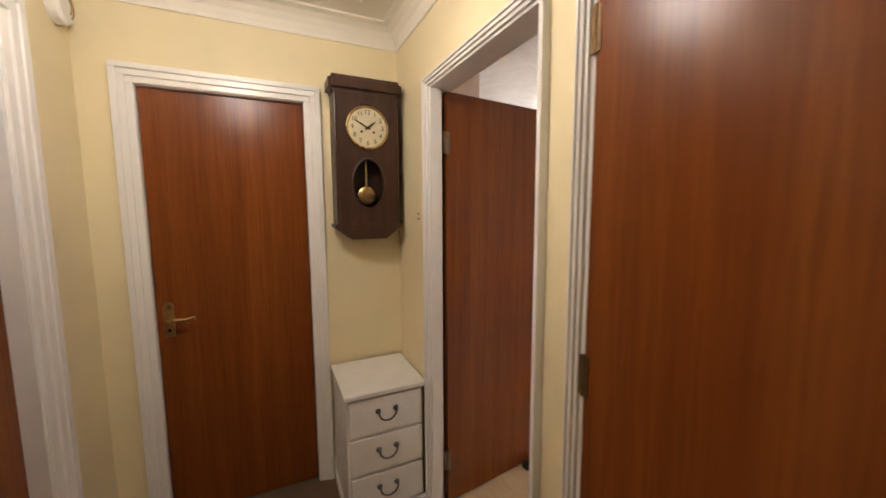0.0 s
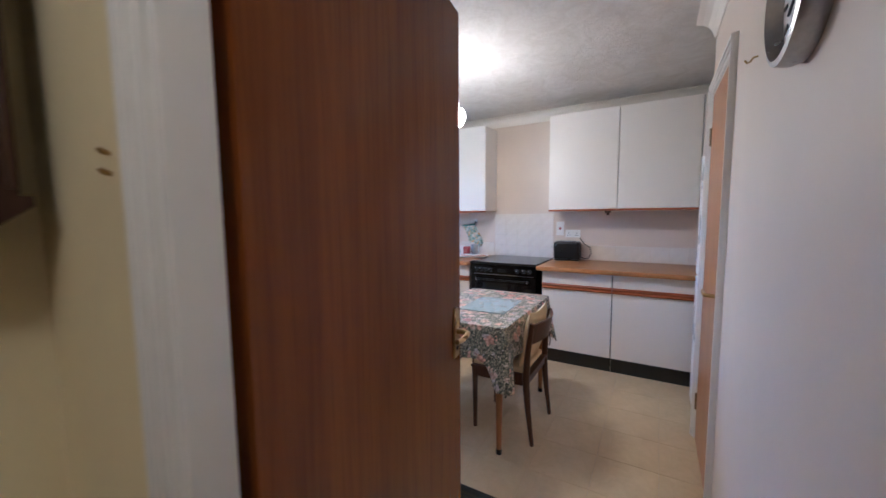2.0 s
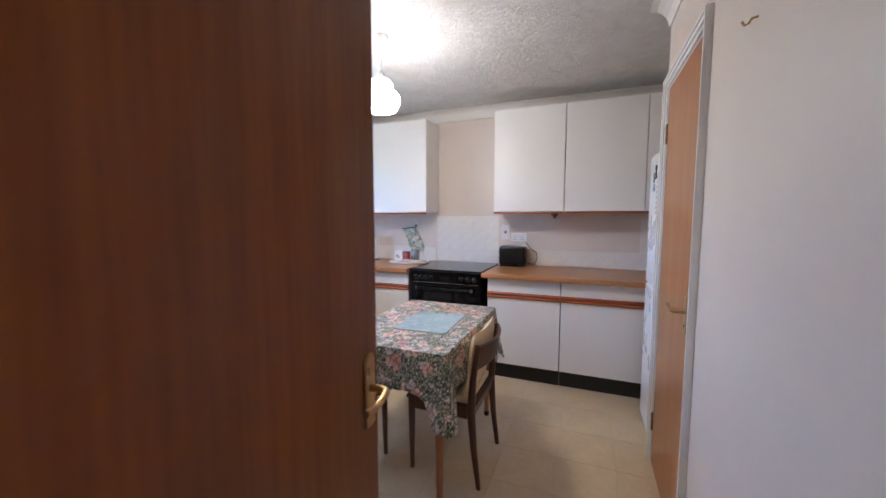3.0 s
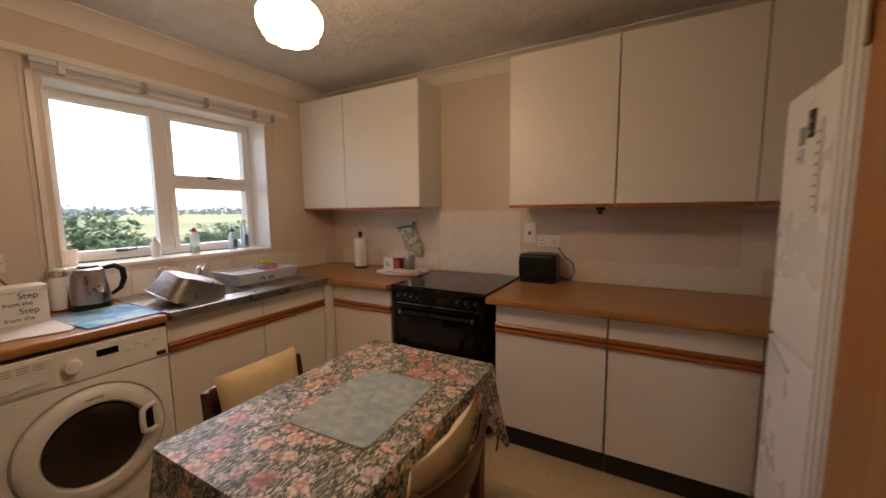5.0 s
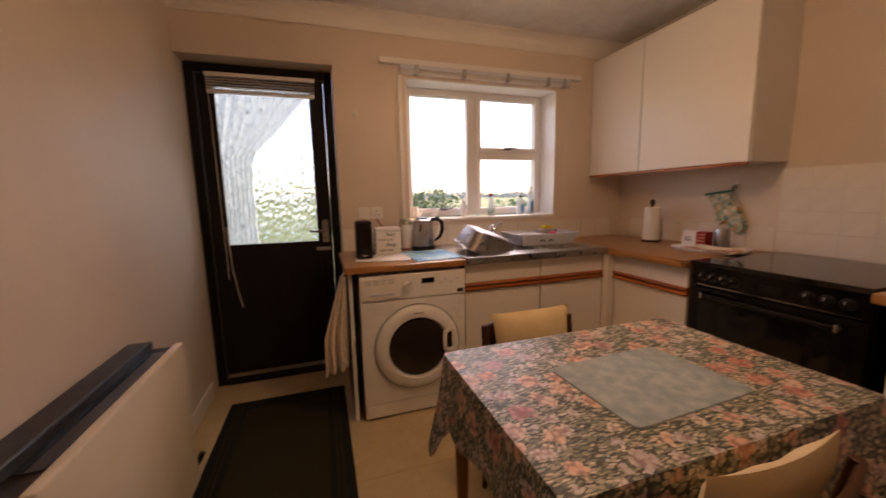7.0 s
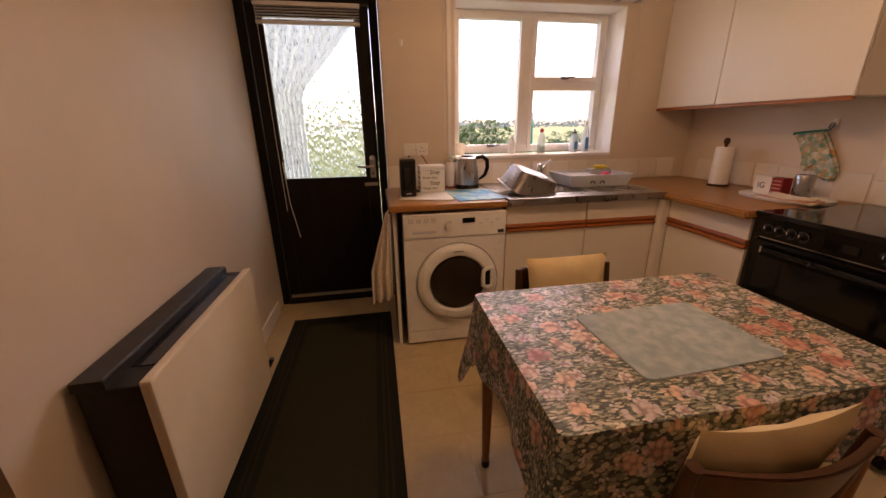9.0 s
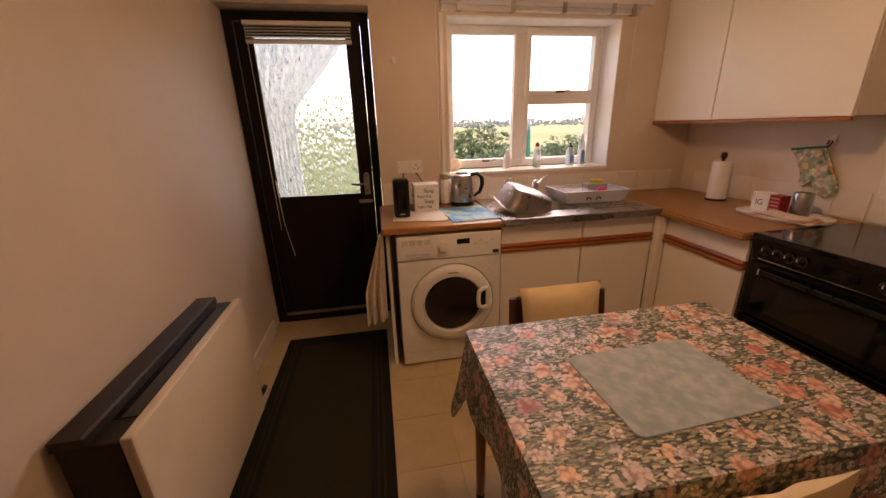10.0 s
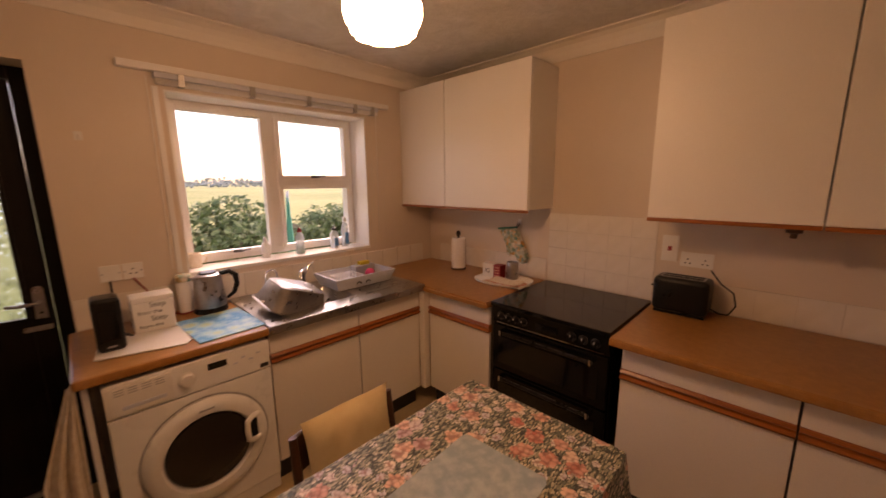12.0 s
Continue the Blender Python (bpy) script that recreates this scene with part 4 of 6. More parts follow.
# ---- washing machine ----
wm = thing("washing_machine", (2.41, 2.9, 0), "white front loading washing machine under the worktop", "washing machine")
m0, m1, mf = 2.105, 2.715, 2.605
pbox("body", (m0, m1, mf + 0.012, 3.17, 0.012, 0.845), M_WHITE, wm, 0.006)
pbox("front", (m0, m1, mf, mf + 0.016, 0.10, 0.70), M_WHITE, wm, 0.006)
pbox("kick_panel", (m0 + 0.004, m1 - 0.004, mf + 0.004, mf + 0.02, 0.015, 0.098), M_WHITE, wm, 0.004)
pn = pbox("control_panel", (m0, m1, mf - 0.004, mf + 0.016, 0.705, 0.848), M_WHITE, wm, 0.006)
pbox("detergent_drawer", (m0 + 0.01, m0 + 0.215, mf - 0.009, mf - 0.003, 0.715, 0.835), M_WPLAST, pn, 0.004)
pbox("drawer_grip", (m0 + 0.05, m0 + 0.19, mf - 0.012, mf - 0.008, 0.735, 0.75), M_GREY, pn, 0.003)
part("dial", lathe(bmesh.new(), [(0.034, 0), (0.034, 0.004), (0.028, 0.006), (0.025, 0.022), (0.004, 0.024)], (m0 + 0.265, mf - 0.004, 0.775), 24, 'Y'), M_WPLAST, pn, "", True)
pbox("display", (m0 + 0.345, m0 + 0.42, mf - 0.006, mf - 0.003, 0.785, 0.815), M_BGLASS, pn, 0.001)
for r in range(3):
    for k in range(4):
        pbox("print_line", (m0 + 0.03 + k * 0.043, m0 + 0.06 + k * 0.043, mf - 0.0105, mf - 0.0088, 0.80 + r * 0.01, 0.803 + r * 0.01), M_GREYINK, pn, 0)
for k in range(4):
    pbox("button", (m0 + 0.445 + k * 0.034, m0 + 0.465 + k * 0.034, mf - 0.007, mf - 0.003, 0.775 + 0.02 * (k % 2), 0.783 + 0.02 * (k % 2)), M_GREY, pn, 0.002)
pbox("energy_label", (m1 - 0.05, m1 - 0.012, mf - 0.0055, mf - 0.0035, 0.715, 0.735), M_INK, pn, 0)
wc = (m0 + 0.315, mf, 0.415)
dr = part("door", lathe(bmesh.new(), [(0.245, -0.01), (0.246, 0.012), (0.235, 0.026), (0.208, 0.036), (0.182, 0.032), (0.172, 0.012), (0.165, 0.0)], wc, 56, 'Y'), M_WHITE, wm, "round white porthole door", True)
part("door_glass", lathe(bmesh.new(), [(0.173, 0.008), (0.165, 0.02), (0.13, 0.028), (0.07, 0.032), (0.01, 0.034)], wc, 48, 'Y'), S["portglass"], dr, "", True)
pbox("handle_recess", (wc[0] + 0.158, wc[0] + 0.196, mf - 0.037, mf - 0.034, 0.395, 0.495), M_BLACK, dr, 0.001)
part("door_handle", tube(bmesh.new(), [(wc[0] + 0.205, mf - 0.034, 0.505), (wc[0] + 0.175, mf - 0.044, 0.507), (wc[0] + 0.150, mf - 0.05, 0.492), (wc[0] + 0.146, mf - 0.052, 0.445), (wc[0] + 0.150, mf - 0.05, 0.398), (wc[0] + 0.175, mf - 0.044, 0.383), (wc[0] + 0.205, mf - 0.034, 0.385)], 0.013, 12), M_WHITE, dr, "", True)
pbox("brand_bar", (wc[0] - 0.03, wc[0] + 0.03, mf - 0.0385, mf - 0.036, wc[2] + 0.204, wc[2] + 0.212), M_GREYINK, dr, 0)
part("seal_ring", tube(bmesh.new(), arc(wc[:1] + (mf + 0.0,) + wc[2:], 0.252, 0, 360, 48), 0.004, 6), M_GREYINK, dr)

# ---- fridge freezer ----
fr = thing("fridge_freezer", (3.36, -0.15, 0), "tall white fridge freezer in the alcove", "fridge")
f0, f1, fy = 3.126, 3.60, 0.15
pbox("body", (f0 + 0.004, f1 - 0.004, -0.45, fy - 0.055, 0.02, 1.755), M_WHITE, fr, 0.008)
d = pbox("fridge_door", (f0, f1, fy - 0.05, fy, 0.945, 1.76), M_WHITE, fr, 0.014)
pbox("freezer_door", (f0, f1, fy - 0.05, fy, 0.03, 0.935), M_WHITE, fr, 0.014)
part("grip", slab(bmesh.new(), [(f1 - 0.02, fy + 0.0005, 0.93), (f1 - 0.05, fy + 0.0005, 0.926), (f1 - 0.24, fy + 0.0005, 0.87), (f1 - 0.24, fy + 0.0005, 0.885)], (0, 0.004, 0)), M_GREY, fr, "recessed grey grip")
for nm, b, m in (("fridge_magnet", (3.33, 3.37, 1.60, 1.68), M_INK), ("fridge_magnet", (3.40, 3.435, 1.585, 1.64), M_GREYINK), ("paper_strip", (3.26, 3.30, 1.38, 1.64), M_WPLAST), ("sticker", (3.40, 3.44, 1.53, 1.575), M_GREY)):
    t = thing(nm, ((b[0] + b[1]) / 2, fy, b[2]), "small flat " + nm.replace("_", " ") + " on the white fridge door", nm.split("_")[-1])
    pbox("sheet", (b[0], b[1], fy + 0.0005, fy + 0.006, b[2], b[3]), m, t, 0.0015)
    for k in range(int((b[3] - b[2]) / 0.03)):
        pbox("print_line", (b[0] + 0.006, b[1] - 0.008, fy + 0.006, fy + 0.007, b[2] + 0.012 + k * 0.03, b[2] + 0.02 + k * 0.03), M_GREYINK, t, 0)

# ---- table, cloth, board ----
T0, T1, U0, U1, TZ = 2.29, 3.24, 1.095, 1.735, 0.752
tb = thing("dining_table", (2.765, 1.41, 0), "wooden kitchen table under a floral cloth", "table")
pbox("tabletop", (T0 + 0.004, T1 - 0.004, U0 + 0.004, U1 - 0.004, 0.725, 0.748), M_TLEG, tb)
for x in (T0 + 0.045, T1 - 0.045):
    for y in (U0 + 0.045, U1 - 0.045):
        lg = part("leg", tube(bmesh.new(), [(x, y, 0.725), (x, y, 0.4), (x, y, 0.03)], [0.026, 0.022, 0.015], 14), M_TLEG, tb, "", True)
        part("foot", tube(bmesh.new(), [(x, y, 0.03), (x, y, 0.0)], 0.017, 12), M_BLACK, lg)
pbox("apron", (T0 + 0.05, T1 - 0.05, U0 + 0.03, U0 + 0.05, 0.65, 0.724), M_TLEG, tb)
pbox("apron", (T0 + 0.05, T1 - 0.05, U1 - 0.05, U1 - 0.03, 0.65, 0.724), M_TLEG, tb)
# the cloth: a sheet with a scalloped, waving skirt that hangs lower at its corners
tc = thing("tablecloth", (2.765, 1.41, TZ), "floral oilcloth tablecloth with roses draped over table", "tablecloth")
bm = bmesh.new()
per, hx, hy = [], (T1 - T0) / 2, (U1 - U0) / 2
rc = 0.018
for cx, cy, a0 in ((hx - rc, hy - rc, 0), (-hx + rc, hy - rc, 90), (-hx + rc, -hy + rc, 180), (hx - rc, -hy + rc, 270)):
    nx, ny = ((-1, 0), (0, -1), (1, 0), (0, 1))[a0 // 90]
    for k in range(7):
        a = radians(a0 + 90 * k / 6)
        per.append((cx + rc * math.cos(a), cy + rc * math.sin(a), math.cos(a), math.sin(a), abs(k - 3) / 3, True))
    ln = 2 * (hx if nx else hy) - 2 * rc
    for k in range(1, 24):
        s = ln * k / 24
        ex, ey = cx + rc * math.cos(radians(a0 + 90)), cy + rc * math.sin(radians(a0 + 90))
        per.append((ex + nx * s, ey + ny * s, math.cos(radians(a0 + 90)), math.sin(radians(a0 + 90)), min(s, ln - s), False))
rings = []
ROWS = 12
for r in range(ROWS + 1):
    ring = []
    for i, (x, y, nx, ny, dcor, corner) in enumerate(per):
        near = 0.0 if corner else dcor
        pull = math.exp(-(near / 0.055) ** 2)
        drop = 0.19 + 0.15 * pull + 0.008 * math.sin(i * 0.9)
        f = r / ROWS
        out = 0.003 + (0.012 + 0.05 * pull) * f ** 1.3 + 0.014 * f * math.sin(i * 0.62 + 1.3 * math.sin(i * 0.21)) * (1 - 0.5 * pull)
        z = TZ - (0.0 if r == 0 else 0.002) - drop * f
        ring.append(bm.verts.new((2.765 + x + nx * out * (r > 0), 1.415 + y + ny * out * (r > 0), z + (0.0015 if r == 0 else 0))))
    rings.append(ring)
k = len(per)
for a, b in zip(rings, rings[1:]):
    for i in range(k):
        bm.faces.new((a[i], b[i], b[(i + 1) % k], a[(i + 1) % k]))
bm.faces.new(rings[0])
bmesh.ops.recalc_face_normals(bm, faces=bm.faces)
cl = part("cloth", bm, S["cloth"], tc, "", True)
sm = cl.modifiers.new("thickness", 'SOLIDIFY')
sm.thickness, sm.offset = 0.0015, 1.0
for x in (2.30, 3.25):
    part("tie", tube(bmesh.new(), [(x, 1.09, 0.47), (x + 0.01, 1.085, 0.40), (x + 0.005, 1.09, 0.36)], 0.004, 6), M_INK, tc)
gb = thing("glass_board", (2.76, 1.36, TZ + 0.004), "frosted glass worktop saver on the floral cloth", "board")
bm = bmesh.new()
rim = [p for cx, cy, a0 in ((0.183, 0.131, 0), (-0.183, 0.131, 90), (-0.183, -0.131, 180), (0.183, -0.131, 270)) for p in arc((cx, cy, 0), 0.022, a0, a0 + 90, 5, "xy")]
slab(bm, rim, (0, 0, 0.005))
bmesh.ops.transform(bm, matrix=pose(2.755, 1.362, TZ + 0.004, 0, 0, 2.5), verts=bm.verts)
part("sheet", bm, S["board"], gb)

# ---- chairs ----


def dining_chair(at, turn):
    """Built at the origin facing +y, back at y = 0; then set down."""
    c = thing("dining_chair", (0, 0, 0), "teak dining chair with cream cushion on its back", "chair", "chairs at the table")
    def top_rail(x):
        return -0.012 - 0.05 * math.cos(x / 0.205 * 1.45)

    for x in (-0.203, 0.203):
        part("leg", tube(bmesh.new(), [(x, -0.02, 0.0), (x, 0.006, 0.2), (x, 0.022, 0.40), (x, 0.012, 0.56), (x, -0.012, 0.742)], [0.012, 0.017, 0.022, 0.017, 0.014], 12), M_CHAIR, c, "", True)
        part("leg", tube(bmesh.new(), [(x * 0.86, 0.365, 0.0), (x * 0.9, 0.362, 0.41)], [0.012, 0.02], 12), M_CHAIR, c, "", True)
        pbox("side_rail", (x * 0.95 - 0.011, x * 0.95 + 0.011, 0.02, 0.37, 0.355, 0.41), M_CHAIR, c, 0.004)
    pbox("front_rail", (-0.185, 0.185, 0.352, 0.374, 0.36, 0.41), M_CHAIR, c, 0.004)
    pbox("back_rail", (-0.195, 0.195, 0.012, 0.03, 0.36, 0.40), M_CHAIR, c, 0.004)
    pbox("seat_frame", (-0.205, 0.205, 0.0, 0.385, 0.408, 0.424), M_CHAIR, c, 0.006)
    pbox("seat", (-0.19, 0.19, 0.03, 0.375, 0.425, 0.458), S["cushion"], c, 0.015, "cream upholstered seat")
    # deep, bowed top rail between the posts
    bm = bmesh.new()
    pts = [(-0.205 + 0.41 * i / 16) for i in range(17)]
    cols = [[bm.verts.new((x, top_rail(x) + dy + 0.022 * (0.74 - z) / 0.12, z)) for dy, z in ((-0.009, 0.612), (-0.009, 0.74), (0.009, 0.74), (0.009, 0.612))] for x in pts]
    for a, b in zip(cols, cols[1:]):
        for i in range(4):
            bm.faces.new((a[i], a[(i + 1) % 4], b[(i + 1) % 4], b[i]))
    bm.faces.new(cols[0])
    bm.faces.new(cols[-1][::-1])
    bmesh.ops.recalc_face_normals(bm, faces=bm.faces)
    bmesh.ops.bevel(bm, geom=[e for e in bm.edges if e.calc_face_angle(0) > 1], offset=0.004, segments=2, affect='EDGES')
    part("backrest", bm, M_CHAIR, c, "", True)
    # loose cushion leaning in the bowed back, corners pulled to points
    bm = bmesh.new()
    bmesh.ops.create_grid(bm, x_segments=20, y_segments=16, size=1.0)
    d = bm.copy()
    for mesh_, side in ((bm, 1.0), (d, -0.75)):
        for v in mesh_.verts:
            u, w = v.co.x, v.co.y
            puff = ((1 - u ** 4) * (1 - w ** 4)) ** 0.6
            pinch = 1 - 0.07 * (1 - abs(w) ** 3)
            crease = 0.004 * math.sin(9 * u + 4 * w) * puff
            x = 0.183 * u * pinch
            z = 0.625 + 0.172 * w * (1 - 0.07 * (1 - abs(u) ** 3))
            v.co = Vector((x, 0.034 + 0.5 * (top_rail(x) + 0.012) + 0.035 * (0.7 - z) / 0.2 + side * 0.042 * puff + crease, z))
    join(bm, d)
    bmesh.ops.remove_doubles(bm, verts=bm.verts, dist=0.0005)
    bmesh.ops.recalc_face_normals(bm, faces=bm.faces)
    part("back_cushion", bm, S["cushion"], c, "plump cream back cushion", True)
    c.matrix_basis = pose(*at, 0, 0, turn)
    return c


south_chair = dining_chair((2.70, 1.015, 0), 0)
copy_thing(south_chair, pose(2.745, 1.94, 0, 0, 0, 180))

# ---- storage heater ----
sh = thing("storage_heater", (1.28, 1.9, 0), "storage heater with cream front and dark top", "heater")
h0, h1 = 1.50, 2.30
pbox("back_case", (XW + 0.018, 1.345, h0, h1, 0.09, 0.70), S["heatercase"], sh, 0.006, "dark brown metal case")
pbox("front_panel", (1.345, 1.376, h0 - 0.004, h1 + 0.004, 0.10, 0.712), S["heater"], sh, 0.008, "cream enamel front panel")
bm = slab(bmesh.new(), [(XW + 0.014, h0 - 0.003, 0.70), (1.272, h0 - 0.003, 0.70), (1.272, h0 - 0.003, 0.722), (1.262, h0 - 0.003, 0.728), (XW + 0.014, h0 - 0.003, 0.728)], (0, h1 - h0 + 0.006, 0))
part("top_cover", bm, S["heatercase"], sh)
part("cover_lip", tube(bmesh.new(), [(1.268, h0, 0.727), (1.268, h1, 0.727)], 0.004, 8), M_PEWTER, sh, "", True)
pbox("outlet_grille", (1.276, 1.343, h0 + 0.09, h1 - 0.06, 0.700, 0.7035), M_BGLASS, sh, 0.001, "dark glossy air outlet")
for y in (h0 + 0.1, h1 - 0.1):
    pbox("foot", (XW + 0.03, 1.33, y - 0.03, y + 0.03, 0, 0.091), M_BLACK, sh, 0.004)
part("knob", tube(bmesh.new(), [(1.36, h1 + 0.002, 0.16), (1.37, h1 + 0.03, 0.17), (1.385, h1 + 0.03, 0.2)], 0.012, 8), M_BLACK, sh)

# ---- rug ----
rg = thing("rug", (1.68, 2.0, 0), "dark olive runner rug with ribbed border", "rug")
r0, r1, q0, q1 = 1.325, 2.01, 0.94, 3.085
pbox("backing", (r0, r1, q0, q1, 0.0, 0.006), S["rugborder"], rg, 0.002)
pbox("rug_centre", (r0 + 0.11, r1 - 0.11, q0 + 0.11, q1 - 0.11, 0.006, 0.011), S["rug"], rg, 0.002)
for x in (r0 + 0.05, r0 + 0.075, r1 - 0.05, r1 - 0.075):
    pbox("border_rib", (x - 0.006, x + 0.006, q0 + 0.04, q1 - 0.04, 0.006, 0.010), S["rug"], rg, 0.002)

# ---- pendant lamp ----
px, py = 2.815, 1.72
pl = thing("pendant_lamp", (px, py, CEIL), "lit opal glass pendant lamp with fluted shade", "lamp")
part("ceiling_rose", lathe(bmesh.new(), [(0.045, 0.0), (0.045, -0.012), (0.035, -0.028), (0.008, -0.034)], (px, py, CEIL - 0.0), 24), M_WPLAST, pl, "", True)
part("flex", tube(bmesh.new(), [(px, py, CEIL - 0.03), (px, py, 2.20)], 0.0035, 8), M_WPLAST, pl)
part("lamp_holder", lathe(bmesh.new(), [(0.012, 0.05), (0.02, 0.04), (0.022, 0.0), (0.03, -0.01)], (px, py, 2.20), 20), M_WPLAST, pl, "", True)
prof = [(0.03, 2.205), (0.055, 2.20), (0.07, 2.175), (0.068, 2.15), (0.075, 2.135), (0.098, 2.125), (0.112, 2.10), (0.113, 2.075), (0.105, 2.052), (0.094, 2.04), (0.09, 2.024), (0.075, 2.016), (0.02, 2.014)]
part("shade_neck", lathe(bmesh.new(), prof[:6], (px, py, 0.0), 48), S["opal"], pl, "dimly glowing opal glass neck", True)
part("shade", lathe(bmesh.new(), prof[5:], (px, py, 0.0), 64, 'Z', lambda a, f: 1 + 0.05 * math.cos(10 * a) * min(1, max(0, f * 2.2 - 0.7))), S["lit"], pl, "glowing opal glass shade", True)
hl = thing("pendant_lamp", (-0.15, 0.25, HCEIL), "lit round opal hall ceiling lamp", "lamp")
part("ceiling_rose", lathe(bmesh.new(), [(0.045, 0.0), (0.045, -0.012), (0.02, -0.03)], (-0.15, 0.25, HCEIL), 20), M_WPLAST, hl, "", True)
part("flex", tube(bmesh.new(), [(-0.15, 0.25, HCEIL - 0.02), (-0.15, 0.25, 2.33)], 0.004, 8), M_WPLAST, hl)
part("shade", lathe(bmesh.new(), [(0.03, 0.12), (0.09, 0.09), (0.12, 0.03), (0.115, -0.03), (0.07, -0.08), (0.02, -0.09)], (-0.15, 0.25, 2.24), 32), S["halllit"], hl, "glowing opal glass shade", True)

# ---- hall chest of drawers ----
ch = thing("chest_of_drawers", (0.45, 1.2, 0), "narrow white three drawer chest with drop handles", "chest")
x0, x1, y0, y1 = 0.245, 0.635, 0.895, 1.28
pbox("body", (x0 + 0.01, x1 - 0.01, y0 + 0.02, y1, 0.0, 0.627), M_WPLAST, ch, 0.003)
pbox("top", (x0, x1, y0 - 0.005, y1 + 0.004, 0.627, 0.649), M_WPLAST, ch, 0.005)
pbox("plinth", (x0, x1, y0, y1, 0.0, 0.05), M_WPLAST, ch, 0.004)
for z in (0.07, 0.257, 0.444):
    d = pbox("drawer", (x0 + 0.022, x1 - 0.022, y0 + 0.004, y0 + 0.022, z, z + 0.172), M_WPLAST, ch, 0.004)
    cx, cz = (x0 + x1) / 2, z + 0.105
    h = part("handle", tube(bmesh.new(), [(cx - 0.042, y0 - 0.012, cz)] + arc((cx, y0 - 0.016, cz), 0.042, 190, 350, 10) + [(cx + 0.042, y0 - 0.012, cz)], 0.004, 8), M_PEWTER, d, "dark pewter drop handle", True)
    for s in (-1, 1):
        part("rosette", lathe(bmesh.new(), [(0.013, 0), (0.011, 0.005), (0.006, 0.008), (0.006, 0.016), (0.002, 0.018)], (cx + s * 0.042, y0 + 0.004, cz), 14, 'Y'), M_PEWTER, d, "", True)

# ---- pendulum wall clock ----
k0, k1, kb, kt = 0.29, 0.605, 1.33, 2.10
kc, kf = (k0 + k1) / 2, HN - 0.135
wcl = thing("wall_clock", (kc, HN, kb), "dark wooden pendulum wall clock with round dial", "clock")
pbox("back", (k0, k1, HN - 0.03, HN - 0.001, 1.40, 2.04), M_DARK, wcl, 0.003)
for b in ((k0, k0 + 0.014, 1.40, 2.04), (k1 - 0.014, k1, 1.40, 2.04), (k0 + 0.014, k1 - 0.014, 1.40, 1.414), (k0 + 0.014, k1 - 0.014, 2.026, 2.04)):
    pbox("case_side", (b[0], b[1], kf + 0.018, HN - 0.03, b[2], b[3]), M_DARK, wcl, 0.001)
bm = bmesh.new()
loops = []
for y in (kf, kf + 0.018):
    oval, edge = [], []
    for i in range(48):
        a = 2 * math.pi * i / 48
        u, v = math.cos(a), math.sin(a)
        oval.append(bm.verts.new((kc + 0.078 * u, y, 1.60 + 0.12 * v)))
        g = max(abs(u), abs(v))
        edge.append(bm.verts.new((kc + (k1 - k0) / 2 * u / g, y, 1.60 + (0.20 if v < 0 else 0.44) * v / g)))
    loops.append((oval, edge))
for i in range(48):
    j = (i + 1) % 48
    (o0, e0), (o1, e1) = loops
    bm.faces.new((o0[i], o0[j], e0[j], e0[i]))
    bm.faces.new((o1[j], o1[i], e1[i], e1[j]))
    bm.faces.new((o0[j], o0[i], o1[i], o1[j]))
    bm.faces.new((e0[i], e0[j], e1[j], e1[i]))
bmesh.ops.recalc_face_normals(bm, faces=bm.faces)
part("front_panel", bm, M_DARK, wcl, "dark wooden front with oval window")
bm = slab(bmesh.new(), [(k0 - 0.022, kf - 0.018, 2.035), (k1 + 0.022, kf - 0.018, 2.035), (k1 + 0.022, HN - 0.001, 2.035), (k0 - 0.022, HN - 0.001, 2.035)], (0, 0, 0.075))
bmesh.ops.bevel(bm, geom=[e for e in bm.edges], offset=0.016, segments=3, affect='EDGES')
part("crown", bm, M_DARK, wcl)
bm = slab(bmesh.new(), [(k0 - 0.012, kf - 0.004, 1.402), (k1 + 0.012, kf - 0.004, 1.402), (k1 + 0.012, kf - 0.004, 1.388), (k1 - 0.07, kf - 0.004, 1.325), (k0 + 0.07, kf - 0.004, 1.325), (k0 - 0.012, kf - 0.004, 1.388)], (0, 0.125, 0))
part("base_moulding", bm, M_DARK, wcl)
for x in (k0, k1 - 0.012):
    pbox("edge_bead", (x, x + 0.012, kf - 0.006, kf + 0.006, 1.41, 2.03), M_DARK, wcl, 0.004)
dz = 1.872
dl = part("dial", lathe(bmesh.new(), [(0.098, 0), (0.098, 0.007), (0.09, 0.009), (0.005, 0.0095)], (kc, kf, dz), 56, 'Y'), S["dial"], wcl, "cream paper dial", True)
part("bezel", tube(bmesh.new(), arc((kc, kf - 0.008, dz), 0.1, 0, 360, 56), 0.006, 8), M_BRASS, dl, "brass bezel", True)
for i in range(12):
    a = radians(60 - 30 * i)
    lettering("numeral", str(i + 1), 0.03, Matrix.Translation((kc + 0.074 * math.cos(a), kf - 0.0098, dz + 0.074 * math.sin(a))) @ Matrix.Rotation(radians(90), 4, 'X'), M_INK, dl)
for a, l, w in ((152, 0.074, 0.0035), (38, 0.05, 0.0045)):
    a = radians(a)
    part("hand", tube(bmesh.new(), [(kc - 0.012 * math.cos(a), kf - 0.013, dz - 0.012 * math.sin(a)), (kc + l * 0.5 * math.cos(a), kf - 0.013, dz + l * 0.5 * math.sin(a)), (kc + l * math.cos(a), kf - 0.013, dz + l * math.sin(a))], [w, w, 0.001], 6), M_INK, dl)
